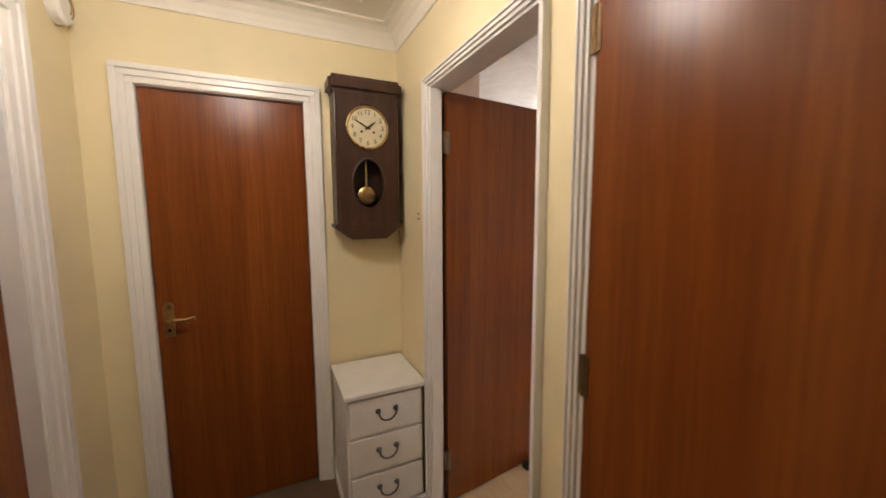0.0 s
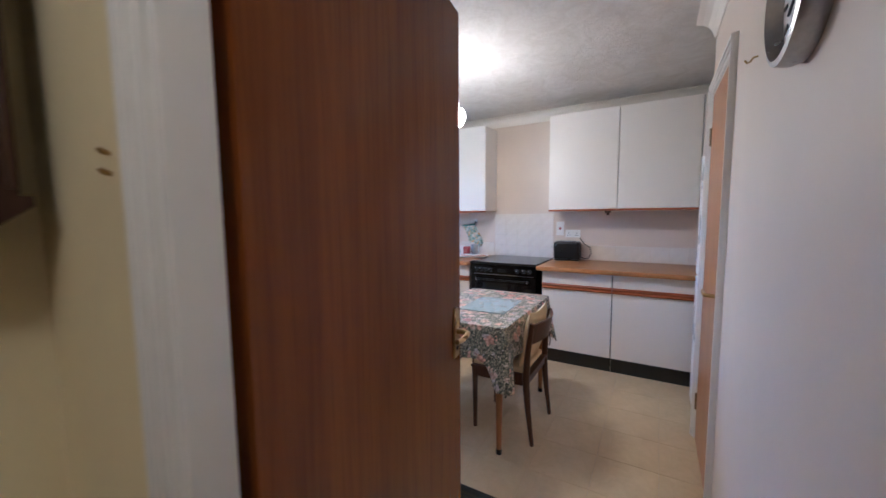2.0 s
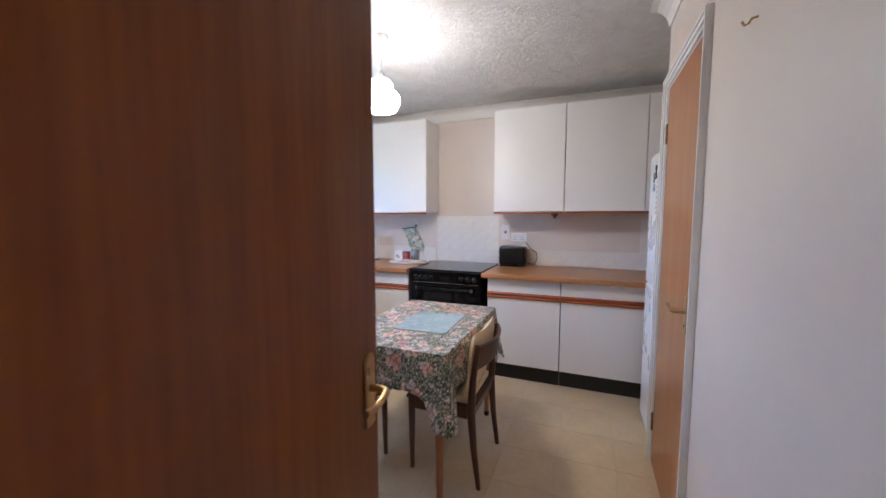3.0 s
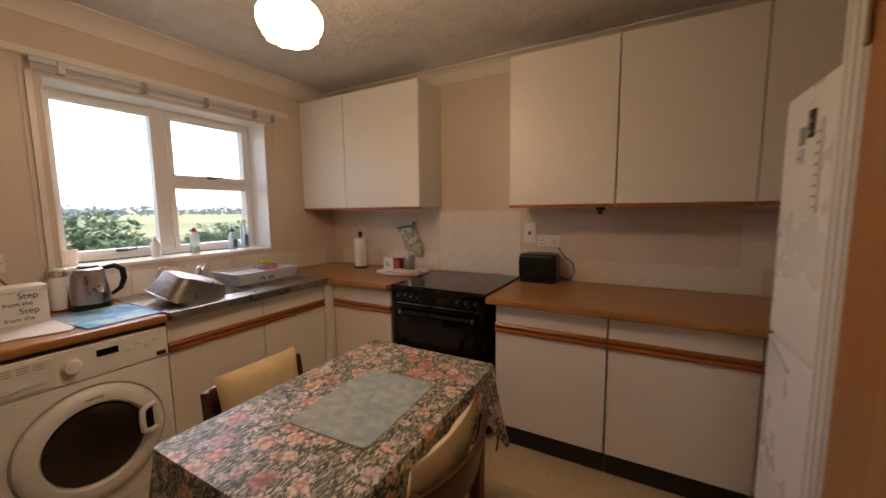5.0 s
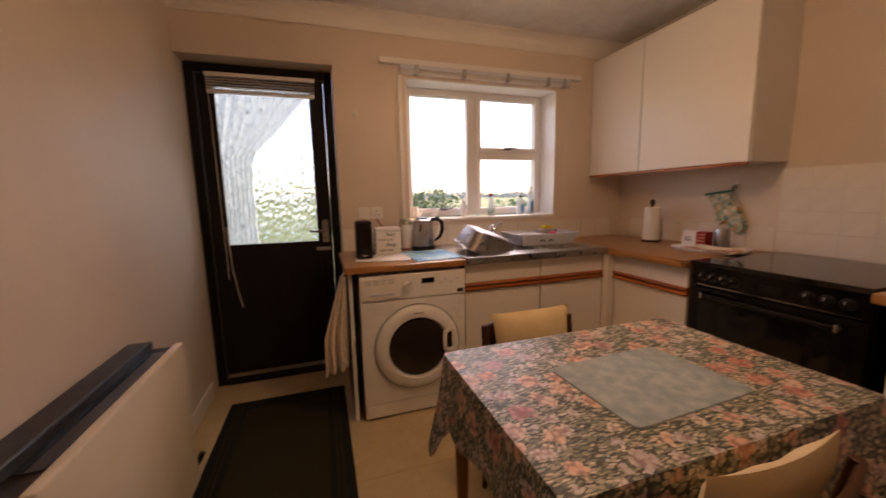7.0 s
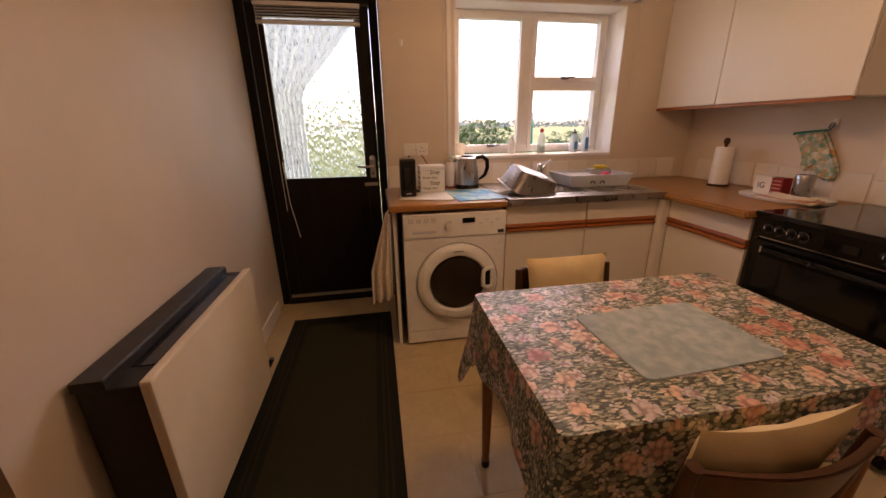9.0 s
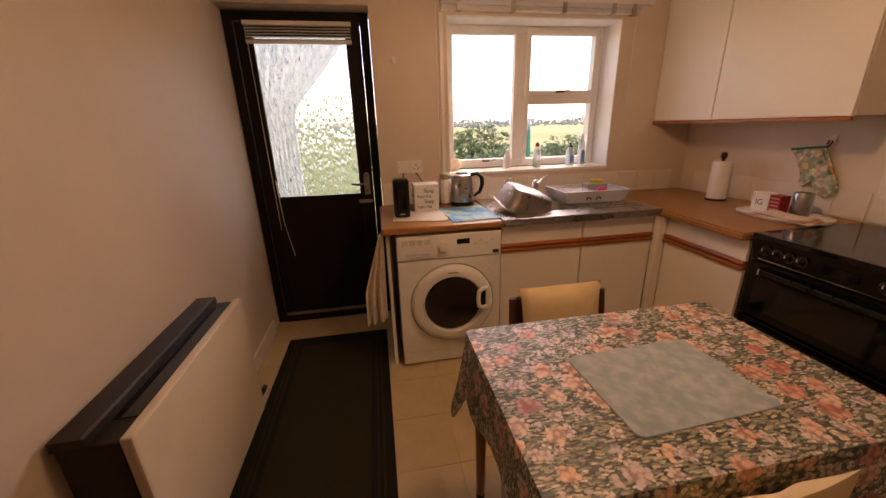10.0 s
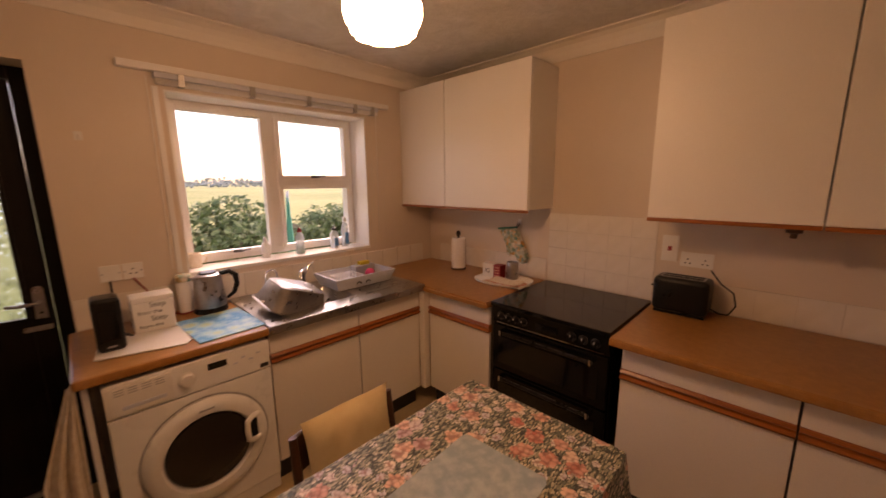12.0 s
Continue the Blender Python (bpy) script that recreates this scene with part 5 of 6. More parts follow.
for s in (-1, 1):
    part("winding_hole", tube(bmesh.new(), [(kc + s * 0.03, kf - 0.009, dz - 0.02), (kc + s * 0.03, kf - 0.0108, dz - 0.02)], 0.006, 10), M_INK, dl)
for i in range(15):
    a = radians(100 - i * 5.5)
    part("dial_carving", lathe(bmesh.new(), [(0.007, 0), (0.006, 0.006), (0.001, 0.008)], (kc + 0.116 * math.cos(a), kf, dz + 0.116 * math.sin(a)), 8, 'Y'), M_DARK, wcl)
gl = part("glass", slab(bmesh.new(), [(kc + 0.078 * math.cos(radians(a)), kf + 0.008, 1.60 + 0.12 * math.sin(radians(a))) for a in range(0, 360, 12)], (0, 0.002, 0)), S["glass"], wcl, "clear oval pendulum window")
gl.visible_shadow = False
ring = [(kc + 0.08 * math.cos(radians(a)), kf - 0.002, 1.60 + 0.122 * math.sin(radians(a))) for a in range(0, 361, 10)]
part("glass_bead", tube(bmesh.new(), ring, 0.005, 8), M_DARK, wcl, "", True)
pdm = part("pendulum", lathe(bmesh.new(), [(0.046, 0), (0.046, 0.004), (0.04, 0.008), (0.02, 0.011), (0.002, 0.012)], (kc, kf + 0.05, 1.545), 36, 'Y'), M_BRASS, wcl, "polished brass pendulum bob", True)
part("pendulum_rod", tube(bmesh.new(), [(kc, kf + 0.046, 1.58), (kc, kf + 0.046, 1.78)], 0.006, 8), M_BRASS, pdm)

# ---- outside ----
structure("ground", box(bmesh.new(), -900, 900, 3.52, 1800, -0.35, -0.25), S["grass"], "wide green and straw coloured field", "field")


def foliage(name, centre, size, count, leaf_size, label, seed, kind="", mat=None):
    """A bush: short limbs and a crown of many small leaves, uneven and open at the edge."""
    rnd = random.Random(seed)
    t = thing(name, (centre[0], centre[1], -0.25), label, "shrub", "shrubs", kind)
    bm = bmesh.new()
    for k in range(7):
        a = k * 0.9
        tube(bm, [(centre[0], centre[1], -0.25), (centre[0] + 0.25 * size[0] * math.cos(a), centre[1] + 0.25 * size[1] * math.sin(a), centre[2] * 0.5), (centre[0] + 0.55 * size[0] * math.cos(a), centre[1] + 0.5 * size[1] * math.sin(a), centre[2] + 0.2 * size[2])], [0.05, 0.03, 0.01], 6)
    part("trunk", bm, S["wood"], t)
    verts, faces = [], []
    lumps = [(rnd.uniform(-0.7, 0.7), rnd.uniform(-0.6, 0.6), rnd.uniform(-0.5, 0.6), rnd.uniform(0.3, 0.55)) for _ in range(16)]
    for k in range(count):
        lx, ly, lz, lr = lumps[k % 16]
        v = Vector((rnd.gauss(0, 1), rnd.gauss(0, 1), rnd.gauss(0, 1))).normalized() * lr * rnd.uniform(0.55, 1.08)
        p = Vector((centre[0] + size[0] * (lx + v.x), centre[1] + size[1] * (ly + v.y), centre[2] + size[2] * (lz + v.z)))
        if p.z < -0.2:
            continue
        u = Vector((rnd.gauss(0, 1), rnd.gauss(0, 1), rnd.gauss(0, 1))).normalized()
        w = u.orthogonal().normalized()
        s = leaf_size * rnd.uniform(0.6, 1.3)
        i = len(verts)
        verts += [p - u * s, p + w * s * 0.45, p + u * s, p - w * s * 0.45]
        faces += [(i, i + 1, i + 2, i + 3)]
    me = bpy.data.meshes.new("crown")
    me.from_pydata([v - t.matrix_basis.translation for v in verts], [], faces)
    me.materials.append(mat or S["leaf"])
    c = new("crown", me)
    c.parent = t
    return t


foliage("shrub", (3.45, 7.2, 0.62), (1.5, 0.8, 0.85), 12000, 0.055, "leafy green garden shrub outside the window", 1)
foliage("shrub", (5.75, 7.6, 0.6), (0.85, 0.7, 0.72), 7000, 0.055, "leafy green garden shrub by the fence", 2)
foliage("shrub", (7.8, 10.2, 0.15), (1.8, 0.8, 0.7), 5000, 0.06, "dark green hedge shrub by the fence", 4)
# fence
fn = thing("fence", (7.5, 9.4, -0.25), "weathered wooden garden fence", "fence")
for k in range(9):
    pbox("post", (4.2 + k * 1.5, 4.28 + k * 1.5, 9.4, 9.48, -0.25, 0.72), S["wood"], fn, 0.01)
for k in range(6):
    pbox("rail", (4.1, 17, 9.37, 9.4, -0.1 + k * 0.13, 0.0 + k * 0.13), S["wood"], fn, 0.008)
gp = thing("rotary_line", (4.30, 6.0, -0.25), "folded green rotary washing line in the garden", "washing line")
part("pole", tube(bmesh.new(), [(4.30, 6.0, -0.25), (4.30, 6.0, 1.5)], 0.02, 10), M_GREY, gp)
part("cover", lathe(bmesh.new(), [(0.02, 0.2), (0.05, 0.4), (0.045, 0.8), (0.03, 1.1), (0.018, 1.45), (0.006, 1.5)], (4.30, 6.0, 0), 14, 'Z', lambda a, f: 1 + 0.15 * math.cos(5 * a)), S["greenpole"], gp, "", True)
# far woods: many small clumps along the skyline, distance haze painted into their colour
rnd = random.Random(9)
verts, faces = [], []
for row, (yy, hh) in enumerate(((260, 3.5), (420, 7), (650, 13))):
    for k in range(1600):
        x = rnd.uniform(-420, 620) * (yy / 420)
        rise = hh * (0.5 + 0.5 * abs(math.sin(x * 0.013 + row) * math.cos(x * 0.031 + row * 2)))
        z, s = rnd.uniform(0, 1) ** 0.7 * rise, rnd.uniform(0.7, 1.9) * (yy / 420)
        i, p = len(verts), Vector((x, yy + rnd.uniform(-8, 8), z))
        tops = [p + Vector((s * math.cos(a) * rnd.uniform(0.7, 1.2), s * math.sin(a) * 0.6, rnd.uniform(-0.4, 0.4) * s)) for a in (0, 1.26, 2.5, 3.77, 5.0)]
        verts += tops + [p + Vector((0, 0, s * 0.9)), p - Vector((0, 0, s))]
        for a in range(5):
            faces += [(i + a, i + (a + 1) % 5, i + 5), (i + (a + 1) % 5, i + a, i + 6)]
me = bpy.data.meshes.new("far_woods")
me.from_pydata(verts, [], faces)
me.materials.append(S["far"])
tagged(new("far_woods", me), "line of distant trees beyond the field, paled by painted haze", "woods", kind="stuff")
# net curtain hanging outside the back door's glass, drawn aside
nc = thing("net_curtain", (1.55, 3.50, 0.9), "white net curtain swept aside behind patterned glass", "curtain")
bm = bmesh.new()
rows = []
for r in range(25):
    f = r / 24
    z = 2.02 - 1.1 * f
    edge = 1.93 - 0.42 * min(1, f / 0.42) if f < 0.42 else 1.51 - 0.03 * math.sin((f - 0.42) * 3) + 0.05 * (f - 0.42)
    rows.append([bm.verts.new((1.29 + (edge - 1.29) * k / 40, 3.475 + 0.014 * math.sin(k * 1.15 + 2 * f), z)) for k in range(41)])
for a, b in zip(rows, rows[1:]):
    for k in range(40):
        bm.faces.new((a[k], a[k + 1], b[k + 1], b[k]))
part("sheet", bm, S["net"], nc, "", True)

# ---- tiles: splashback rows, then the floor ----
tile_me = {}


def piece(name, dims, at, mat, parent, bevel=0.0009):
    key = (name, dims)
    if key not in tile_me:
        bm = box(bmesh.new(), -dims[0] / 2, dims[0] / 2, -dims[1] / 2, dims[1] / 2, -dims[2] / 2, dims[2] / 2, bevel, 1)
        me = bpy.data.meshes.new(name)
        bm.to_mesh(me)
        bm.free()
        me.materials.append(mat)
        tile_me[key] = me
    ob = new(name, tile_me[key])
    ob.parent = parent
    ob.location = at
    return ob


NORTHW = bpy.data.objects["wall_north"]
P = 0.152
for r in range(4):
    for k in range(5):
        y = 1.36 + (k + 0.5) * 0.1345
        z = 0.912 + (r + 0.5) * 0.119
        piece("tile", (0.007, 0.1337, 0.1182), (XE - 0.0035, y, z), S["tile"], EASTW)
for k in range(9):
    piece("tile", (0.006, P - 0.001, P - 0.001), (XE - 0.003, 1.28 - k * P, 0.983), S["tile"], EASTW)
for k in range(4):
    piece("tile", (0.006, P - 0.001, P - 0.001), (XE - 0.003, 0.02 - 0.152 * k, 1.135), S["tile"], EASTW)
for k in range(4):
    piece("tile", (0.006, P - 0.001, P - 0.001), (XE - 0.003, 0.02 - 0.152 * k, 1.287), S["tile"], EASTW)
for k in range(7):
    piece("tile", (0.006, P - 0.001, P - 0.001), (XE - 0.003, 2.12 + k * P, 0.983), S["tile"], EASTW)
for k in range(15):
    piece("tile", (P - 0.002, 0.006, P - 0.002), (2.14 + k * P, YN - 0.003, 0.983), S["tile"], NORTHW)
for i in range(12):
    for j in range(13):
        x, y = 0.92 + i * 0.305, -0.42 + j * 0.305
        if x > 4.4 or (x < XW - 0.16 and y > 1.4) or (x < 3.0 and y < -0.02):
            continue
        piece("floor_tile", (0.304, 0.304, 0.004), (x, y, -0.002), S["vinyl"], FLOOR, 0.0006)

# ---- things on the worktops ----
def turned(name, at, profile, mat, label, category, seg=28, group=""):
    t = thing(name, at, label, category, group)
    return t, part("body", lathe(bmesh.new(), profile, at, seg), mat, t, "", True)


WZ = 0.906
wb = thing("chopping_board", (2.25, 2.8, WZ), "white plastic chopping board on the worktop", "board")
bm = slab(bmesh.new(), [(2.10, 2.75, WZ), (2.40, 2.67, WZ), (2.425, 2.71, WZ), (2.42, 2.95, WZ), (2.13, 2.99, WZ)], (0, 0, 0.006))
bmesh.ops.bevel(bm, geom=bm.edges[:], offset=0.002, segments=1, affect='EDGES')
part("sheet", bm, M_WPLAST, wb)
bb = thing("glass_board", (2.58, 2.8, WZ), "blue floral glass worktop saver", "board")
bm = box(bmesh.new(), -0.15, 0.15, -0.19, 0.19, 0, 0.005, 0.002)
bmesh.ops.transform(bm, matrix=pose(2.575, 2.83, WZ, 0, 0, 4), verts=bm.verts)
part("sheet", bm, S["blueboard"], bb)

cm = thing("coffee_machine", (2.16, 2.83, WZ), "slim black coffee pod machine on white board", "coffee machine")
bm = box(bmesh.new(), 2.118, 2.212, 2.80, 2.92, WZ + 0.0065, 1.14, 0.018, 3)
part("body", bm, M_BLACK, cm, "", True)
pbox("front_panel", (2.135, 2.195, 2.797, 2.802, WZ + 0.05, 1.09), M_BGLASS, cm, 0.004)
pbox("badge", (2.15, 2.18, 2.7955, 2.798, WZ + 0.025, WZ + 0.032), M_GREYINK, cm, 0)
pbox("water_tank", (2.13, 2.20, 2.921, 2.95, WZ + 0.02, 1.10), S["clearplastic"], cm, 0.008)
part("cable", tube(bmesh.new(), [(2.205, 2.9, 0.95), (2.24, 2.92, 0.925), (2.23, 2.99, 0.915), (2.20, 3.05, 0.912), (2.21, 3.2, 0.95), (2.21, 3.22, 1.13)], 0.004, 8), M_BLACK, cm)

tn = thing("storage_tin", (2.33, 3.0, WZ), "square white tin with black scrawled lettering", "tin")
tx0, tx1, ty0, ty1 = 2.255, 2.415, 2.965, 3.085
pbox("body", (tx0, tx1, ty0, ty1, WZ, 1.055), M_WPLAST, tn, 0.006)
pbox("lid", (tx0 - 0.002, tx1 + 0.002, ty0 - 0.002, ty1 + 0.002, 1.056, 1.08), M_WPLAST, tn, 0.006)
for row, txt in enumerate(("Step", "from the", "Step", "from the")):
    z = WZ + 0.132 - row * 0.034
    lettering("lettering", txt, 0.036 if row % 2 == 0 else 0.026, Matrix.Translation(((tx0 + tx1) / 2 + 0.016 * (-1) ** row, ty0 - 0.001, z)) @ Matrix.Rotation(radians(90), 4, 'X'), M_INK, tn)
    lettering("lettering", txt, 0.03 if row % 2 == 0 else 0.022, Matrix.Translation((tx0 - 0.001, (ty0 + ty1) / 2, z)) @ Euler((radians(90), 0, radians(-90))).to_matrix().to_4x4(), M_INK, tn)

kt_, _b = turned("kettle", (2.60, 3.10, WZ), [(0.078, 0.028), (0.079, 0.05), (0.074, 0.12), (0.066, 0.19), (0.062, 0.205), (0.05, 0.212), (0.01, 0.216)], M_STEEL, "brushed steel electric kettle with black handle", "kettle", 40)
part("base", lathe(bmesh.new(), [(0.08, 0.0), (0.084, 0.006), (0.08, 0.016), (0.079, 0.03)], (2.60, 3.10, WZ), 36), M_BLACK, kt_, "", True)
part("handle", tube(bmesh.new(), [(2.655, 3.085, WZ + 0.205), (2.70, 3.07, WZ + 0.215), (2.728, 3.06, WZ + 0.19), (2.732, 3.06, WZ + 0.14), (2.715, 3.065, WZ + 0.09), (2.68, 3.08, WZ + 0.06)], [0.012, 0.014, 0.015, 0.014, 0.012, 0.008], 12), M_BLACK, kt_, "", True)
part("spout", slab(bmesh.new(), [(2.542, 3.10, WZ + 0.202), (2.545, 3.125, WZ + 0.20), (2.545, 3.12, WZ + 0.165), (2.51, 3.105, WZ + 0.205), (2.545, 3.085, WZ + 0.165), (2.545, 3.08, WZ + 0.20)], (0.004, 0, 0.004)), M_STEEL, kt_)
part("lid_knob", lathe(bmesh.new(), [(0.045, 0.21), (0.04, 0.222), (0.01, 0.226)], (2.60, 3.10, WZ), 28), M_BLACK, kt_, "", True)
part("cable", tube(bmesh.new(), [(2.53, 3.13, 0.915), (2.48, 3.12, 0.912), (2.45, 3.16, 0.912), (2.42, 3.2, 0.93), (2.30, 3.225, 1.13)], 0.004, 8), M_RED, kt_)
jr, _b = turned("jar", (2.50, 3.17, WZ), [(0.035, 0), (0.038, 0.01), (0.038, 0.16), (0.03, 0.175)], M_WPLAST, "tall cream storage jar behind kettle", "jar")
part("lid", lathe(bmesh.new(), [(0.036, 0.176), (0.04, 0.18), (0.04, 0.205), (0.03, 0.215)], (2.50, 3.17, WZ), 24), S["glove"], jr, "patterned lid", True)

# steel basin tipped against the tap
bs = thing("washing_up_basin", (2.96, 2.86, 0.915), "stainless steel washing up basin tipped on sink", "basin")
bm = bmesh.new()
rings = []
for h, ins in ((0.0, 0.0), (0.006, -0.012), (0.008, 0.0), (0.05, 0.012), (0.13, 0.03), (0.14, 0.05)):
    ring = []
    a_, b_, r = 0.165 - ins, 0.14 - ins, 0.05
    for cx, cy, a0 in ((a_ - r, b_ - r, 0), (-a_ + r, b_ - r, 90), (-a_ + r, -b_ + r, 180), (a_ - r, -b_ + r, 270)):
        for k in range(6):
            q = radians(a0 + 90 * k / 5)
            ring.append(bm.verts.new((cx + r * math.cos(q), cy + r * math.sin(q), h)))
    rings.append(ring)
for a, b in zip(rings, rings[1:]):
    for k in range(len(a)):
        bm.faces.new((a[k], a[(k + 1) % len(a)], b[(k + 1) % len(a)], b[k]))
bm.faces.new(rings[-1])
bmesh.ops.recalc_face_normals(bm, faces=bm.faces)
bmesh.ops.transform(bm, matrix=pose(2.93, 2.84, 0.94, 10, 20, 6), verts=bm.verts)
lo = min(v.co.z for v in bm.verts)
bmesh.ops.translate(bm, vec=(0, 0, 0.914 - lo - 0.085), verts=bm.verts)
part("shell", bm, M_STEEL, bs, "", True)

# dish rack
dk = thing("dish_rack", (3.5, 2.97, 0.915), "pale grey plastic dish rack on the drainer", "dish rack")
bm = bmesh.new()
rx, ry, rw, rd = 3.46, 2.98, 0.235, 0.155
vs = [[bm.verts.new((rx + sx * (rw - i), ry + sy * (rd - i), z)) for sx, sy in ((-1, -1), (1, -1), (1, 1), (-1, 1))] for z, i in ((0.917, 0.03), (0.985, 0.004), (0.997, 0.0), (0.997, 0.012), (0.985, 0.012), (0.925, 0.034))]
for a, b in zip(vs, vs[1:]):
    for k in range(4):
        bm.faces.new((a[k], a[(k + 1) % 4], b[(k + 1) % 4], b[k]))
bm.faces.new(vs[0][::-1])
bm.faces.new(vs[-1])
bmesh.ops.recalc_face_normals(bm, faces=bm.faces)
part("tray", bm, M_GREY, dk)
for k in range(7):
    part("prong", tube(bmesh.new(), [(3.30 + k * 0.026, 2.88, 0.925), (3.305 + k * 0.026, 2.885, 0.985), (3.31 + k * 0.026, 3.05, 0.985), (3.31 + k * 0.026, 3.06, 0.925)], 0.003, 6), M_WPLAST, dk)
pbox("cutlery_cup", (3.50, 3.66, 3.03, 3.11, 0.925, 1.01), M_GREYINK, dk, 0.006, "dark grey cutlery cup")
for x in (3.40, 3.47):
    part("grip", tube(bmesh.new(), arc((x, ry - rd + 0.012, 0.94), 0.016, 0, 180, 6), 0.004, 6), M_INK, dk)
sg = thing("sponge", (3.59, 3.07, 1.01), "yellow and green kitchen sponge", "sponge")
pbox("foam", (3.55, 3.63, 3.045, 3.095, 1.011, 1.035), S["yellow"], sg, 0.006)
br = thing("scrubber", (3.56, 2.96, 0.93), "pink scrubbing brush in the rack", "brush")
part("head", lathe(bmesh.new(), [(0.02, 0), (0.035, 0.012), (0.035, 0.05), (0.02, 0.07), (0.005, 0.075)], (3.57, 2.96, 0.926), 16), S["pink"], br, "", True)

# bottles on the sill
SZ = 1.1135


def bottle(at, h, r, mat, label, top, topmat, liquid=None):
    t = thing("bottle", at, label, "bottle", "bottles on the sill")
    part("body", lathe(bmesh.new(), [(r * 0.9, 0), (r, 0.006), (r, h * 0.6), (r * 0.85, h * 0.72), (r * 0.4, h * 0.82), (r * 0.36, h * 0.86)], at, 22), mat, t, "", True)
    if liquid:
        part("liquid", lathe(bmesh.new(), [(r * 0.85, 0.004), (r * 0.94, 0.01), (r * 0.94, h * 0.3), (0.002, h * 0.3)], at, 18), liquid, t, "", True)
    x, y, z = at
    if top == "pump":
        part("collar", lathe(bmesh.new(), [(r * 0.5, h * 0.84), (r * 0.5, h * 0.92), (0.005, h * 0.93)], at, 16), topmat, t, "", True)
        part("pump", tube(bmesh.new(), [(x, y, z + h * 0.9), (x, y, z + h), (x - 0.006, y - 0.01, z + h + 0.004), (x - 0.018, y - 0.026, z + h)], [0.005, 0.007, 0.007, 0.005], 8), topmat, t)
    else:
        part("cap", lathe(bmesh.new(), [(r * 0.5, h * 0.84), (r * 0.5, h * 0.94), (r * 0.25, h), (0.003, h * 1.01)], at, 16), topmat, t, "", True)
    return t


bottle((3.01, 3.35, SZ), 0.13, 0.027, M_WPLAST, "white lotion bottle on the window sill", "pump", M_WPLAST)
bottle((3.235, 3.32, SZ), 0.18, 0.03, S["clearplastic"], "clear bottle with green washing liquid and red cap", "cap", M_RED, S["green"])
b3 = bottle((3.51, 3.33, SZ), 0.165, 0.033, S["clearplastic"], "clear hand soap bottle with black pump", "pump", M_BLACK)
pbox("label_patch", (3.495, 3.525, 3.2955, 3.2985, SZ + 0.02, SZ + 0.08), S["blue"], b3, 0.001)
b4 = bottle((3.615, 3.35, SZ), 0.23, 0.028, S["clearplastic"], "tall clear bottle with blue label", "cap", M_WPLAST)
pbox("label_patch", (3.60, 3.63, 3.319, 3.3215, SZ + 0.02, SZ + 0.11), S["blue"], b4, 0.001)
mg, _b = turned("mug", (2.60, 3.36, SZ), [(0.035, 0), (0.038, 0.005), (0.04, 0.085), (0.036, 0.085), (0.034, 0.012), (0.002, 0.01)], S["towel"], "patterned cream mug on the window sill", "mug")
part("handle", tube(bmesh.new(), arc((2.64, 3.36, SZ + 0.045), 0.024, -80, 80, 8), 0.005, 8), S["towel"], mg, "", True)

# corner of the cooker side
kr = thing("kitchen_roll", (4.28, 2.74, WZ), "white paper kitchen roll on wooden holder", "kitchen roll")
part("paper", lathe(bmesh.new(), [(0.055, 0.014), (0.056, 0.02), (0.055, 0.255), (0.02, 0.256)], (4.28, 2.74, WZ), 36), S["paper"], kr, "", True)
part("holder_base", lathe(bmesh.new(), [(0.062, 0), (0.064, 0.006), (0.06, 0.013)], (4.28, 2.74, WZ), 30), M_DARK, kr, "", True)
part("holder_knob", lathe(bmesh.new(), [(0.01, 0.25), (0.01, 0.27), (0.018, 0.28), (0.019, 0.30), (0.012, 0.312), (0.002, 0.315)], (4.28, 2.74, WZ), 18), M_DARK, kr, "", True)
ty = thing("tray", (4.2, 2.25, WZ), "cream oval serving tray on the worktop", "tray")
bm = slab(bmesh.new(), [(4.21 + 0.14 * math.copysign(abs(math.cos(radians(a))) ** 0.6, math.cos(radians(a))), 2.25 + 0.20 * math.copysign(abs(math.sin(radians(a))) ** 0.6, math.sin(radians(a))), WZ) for a in range(0, 360, 10)], (0, 0, 0.012))
bmesh.ops.bevel(bm, geom=bm.edges[:], offset=0.003, segments=1, affect='EDGES')
part("dish", bm, M_WPLAST, ty)
rim = [(4.21 + 0.14 * math.copysign(abs(math.cos(radians(a))) ** 0.6, math.cos(radians(a))), 2.25 + 0.20 * math.copysign(abs(math.sin(radians(a))) ** 0.6, math.sin(radians(a))), WZ + 0.014) for a in range(0, 361, 10)]
part("rim", tube(bmesh.new(), rim, 0.006, 8), M_WPLAST, ty, "", True)
bx = thing("tea_box", (4.22, 2.36, WZ + 0.013), "white carton with black letters IG", "carton")
pbox("carton", (4.19, 4.25, 2.325, 2.42, WZ + 0.0135, WZ + 0.115), M_WPLAST, bx, 0.002)
lettering("letters", "IG", 0.045, Matrix.Translation((4.1885, 2.375, WZ + 0.06)) @ Euler((radians(90), 0, radians(-90))).to_matrix().to_4x4(), M_INK, bx)
rb = thing("tea_box", (4.22, 2.30, WZ + 0.013), "dark red tea carton", "carton")
pbox("carton", (4.19, 4.255, 2.262, 2.322, WZ + 0.0135, WZ + 0.11), M_RED, rb, 0.002)
for k in range(4):
    pbox("print_line", (4.188, 4.1895, 2.27, 2.315, WZ + 0.03 + k * 0.02, WZ + 0.037 + k * 0.02), S["peach"], rb, 0)
cn = thing("canister", (4.27, 2.215, WZ + 0.013), "polished steel canister on the serving tray", "canister")
part("body", lathe(bmesh.new(), [(0.042, 0.0135), (0.043, 0.018), (0.043, 0.13), (0.04, 0.135), (0.037, 0.135), (0.036, 0.03), (0.002, 0.03)], (4.27, 2.215, WZ), 32), M_STEEL, cn, "", True)
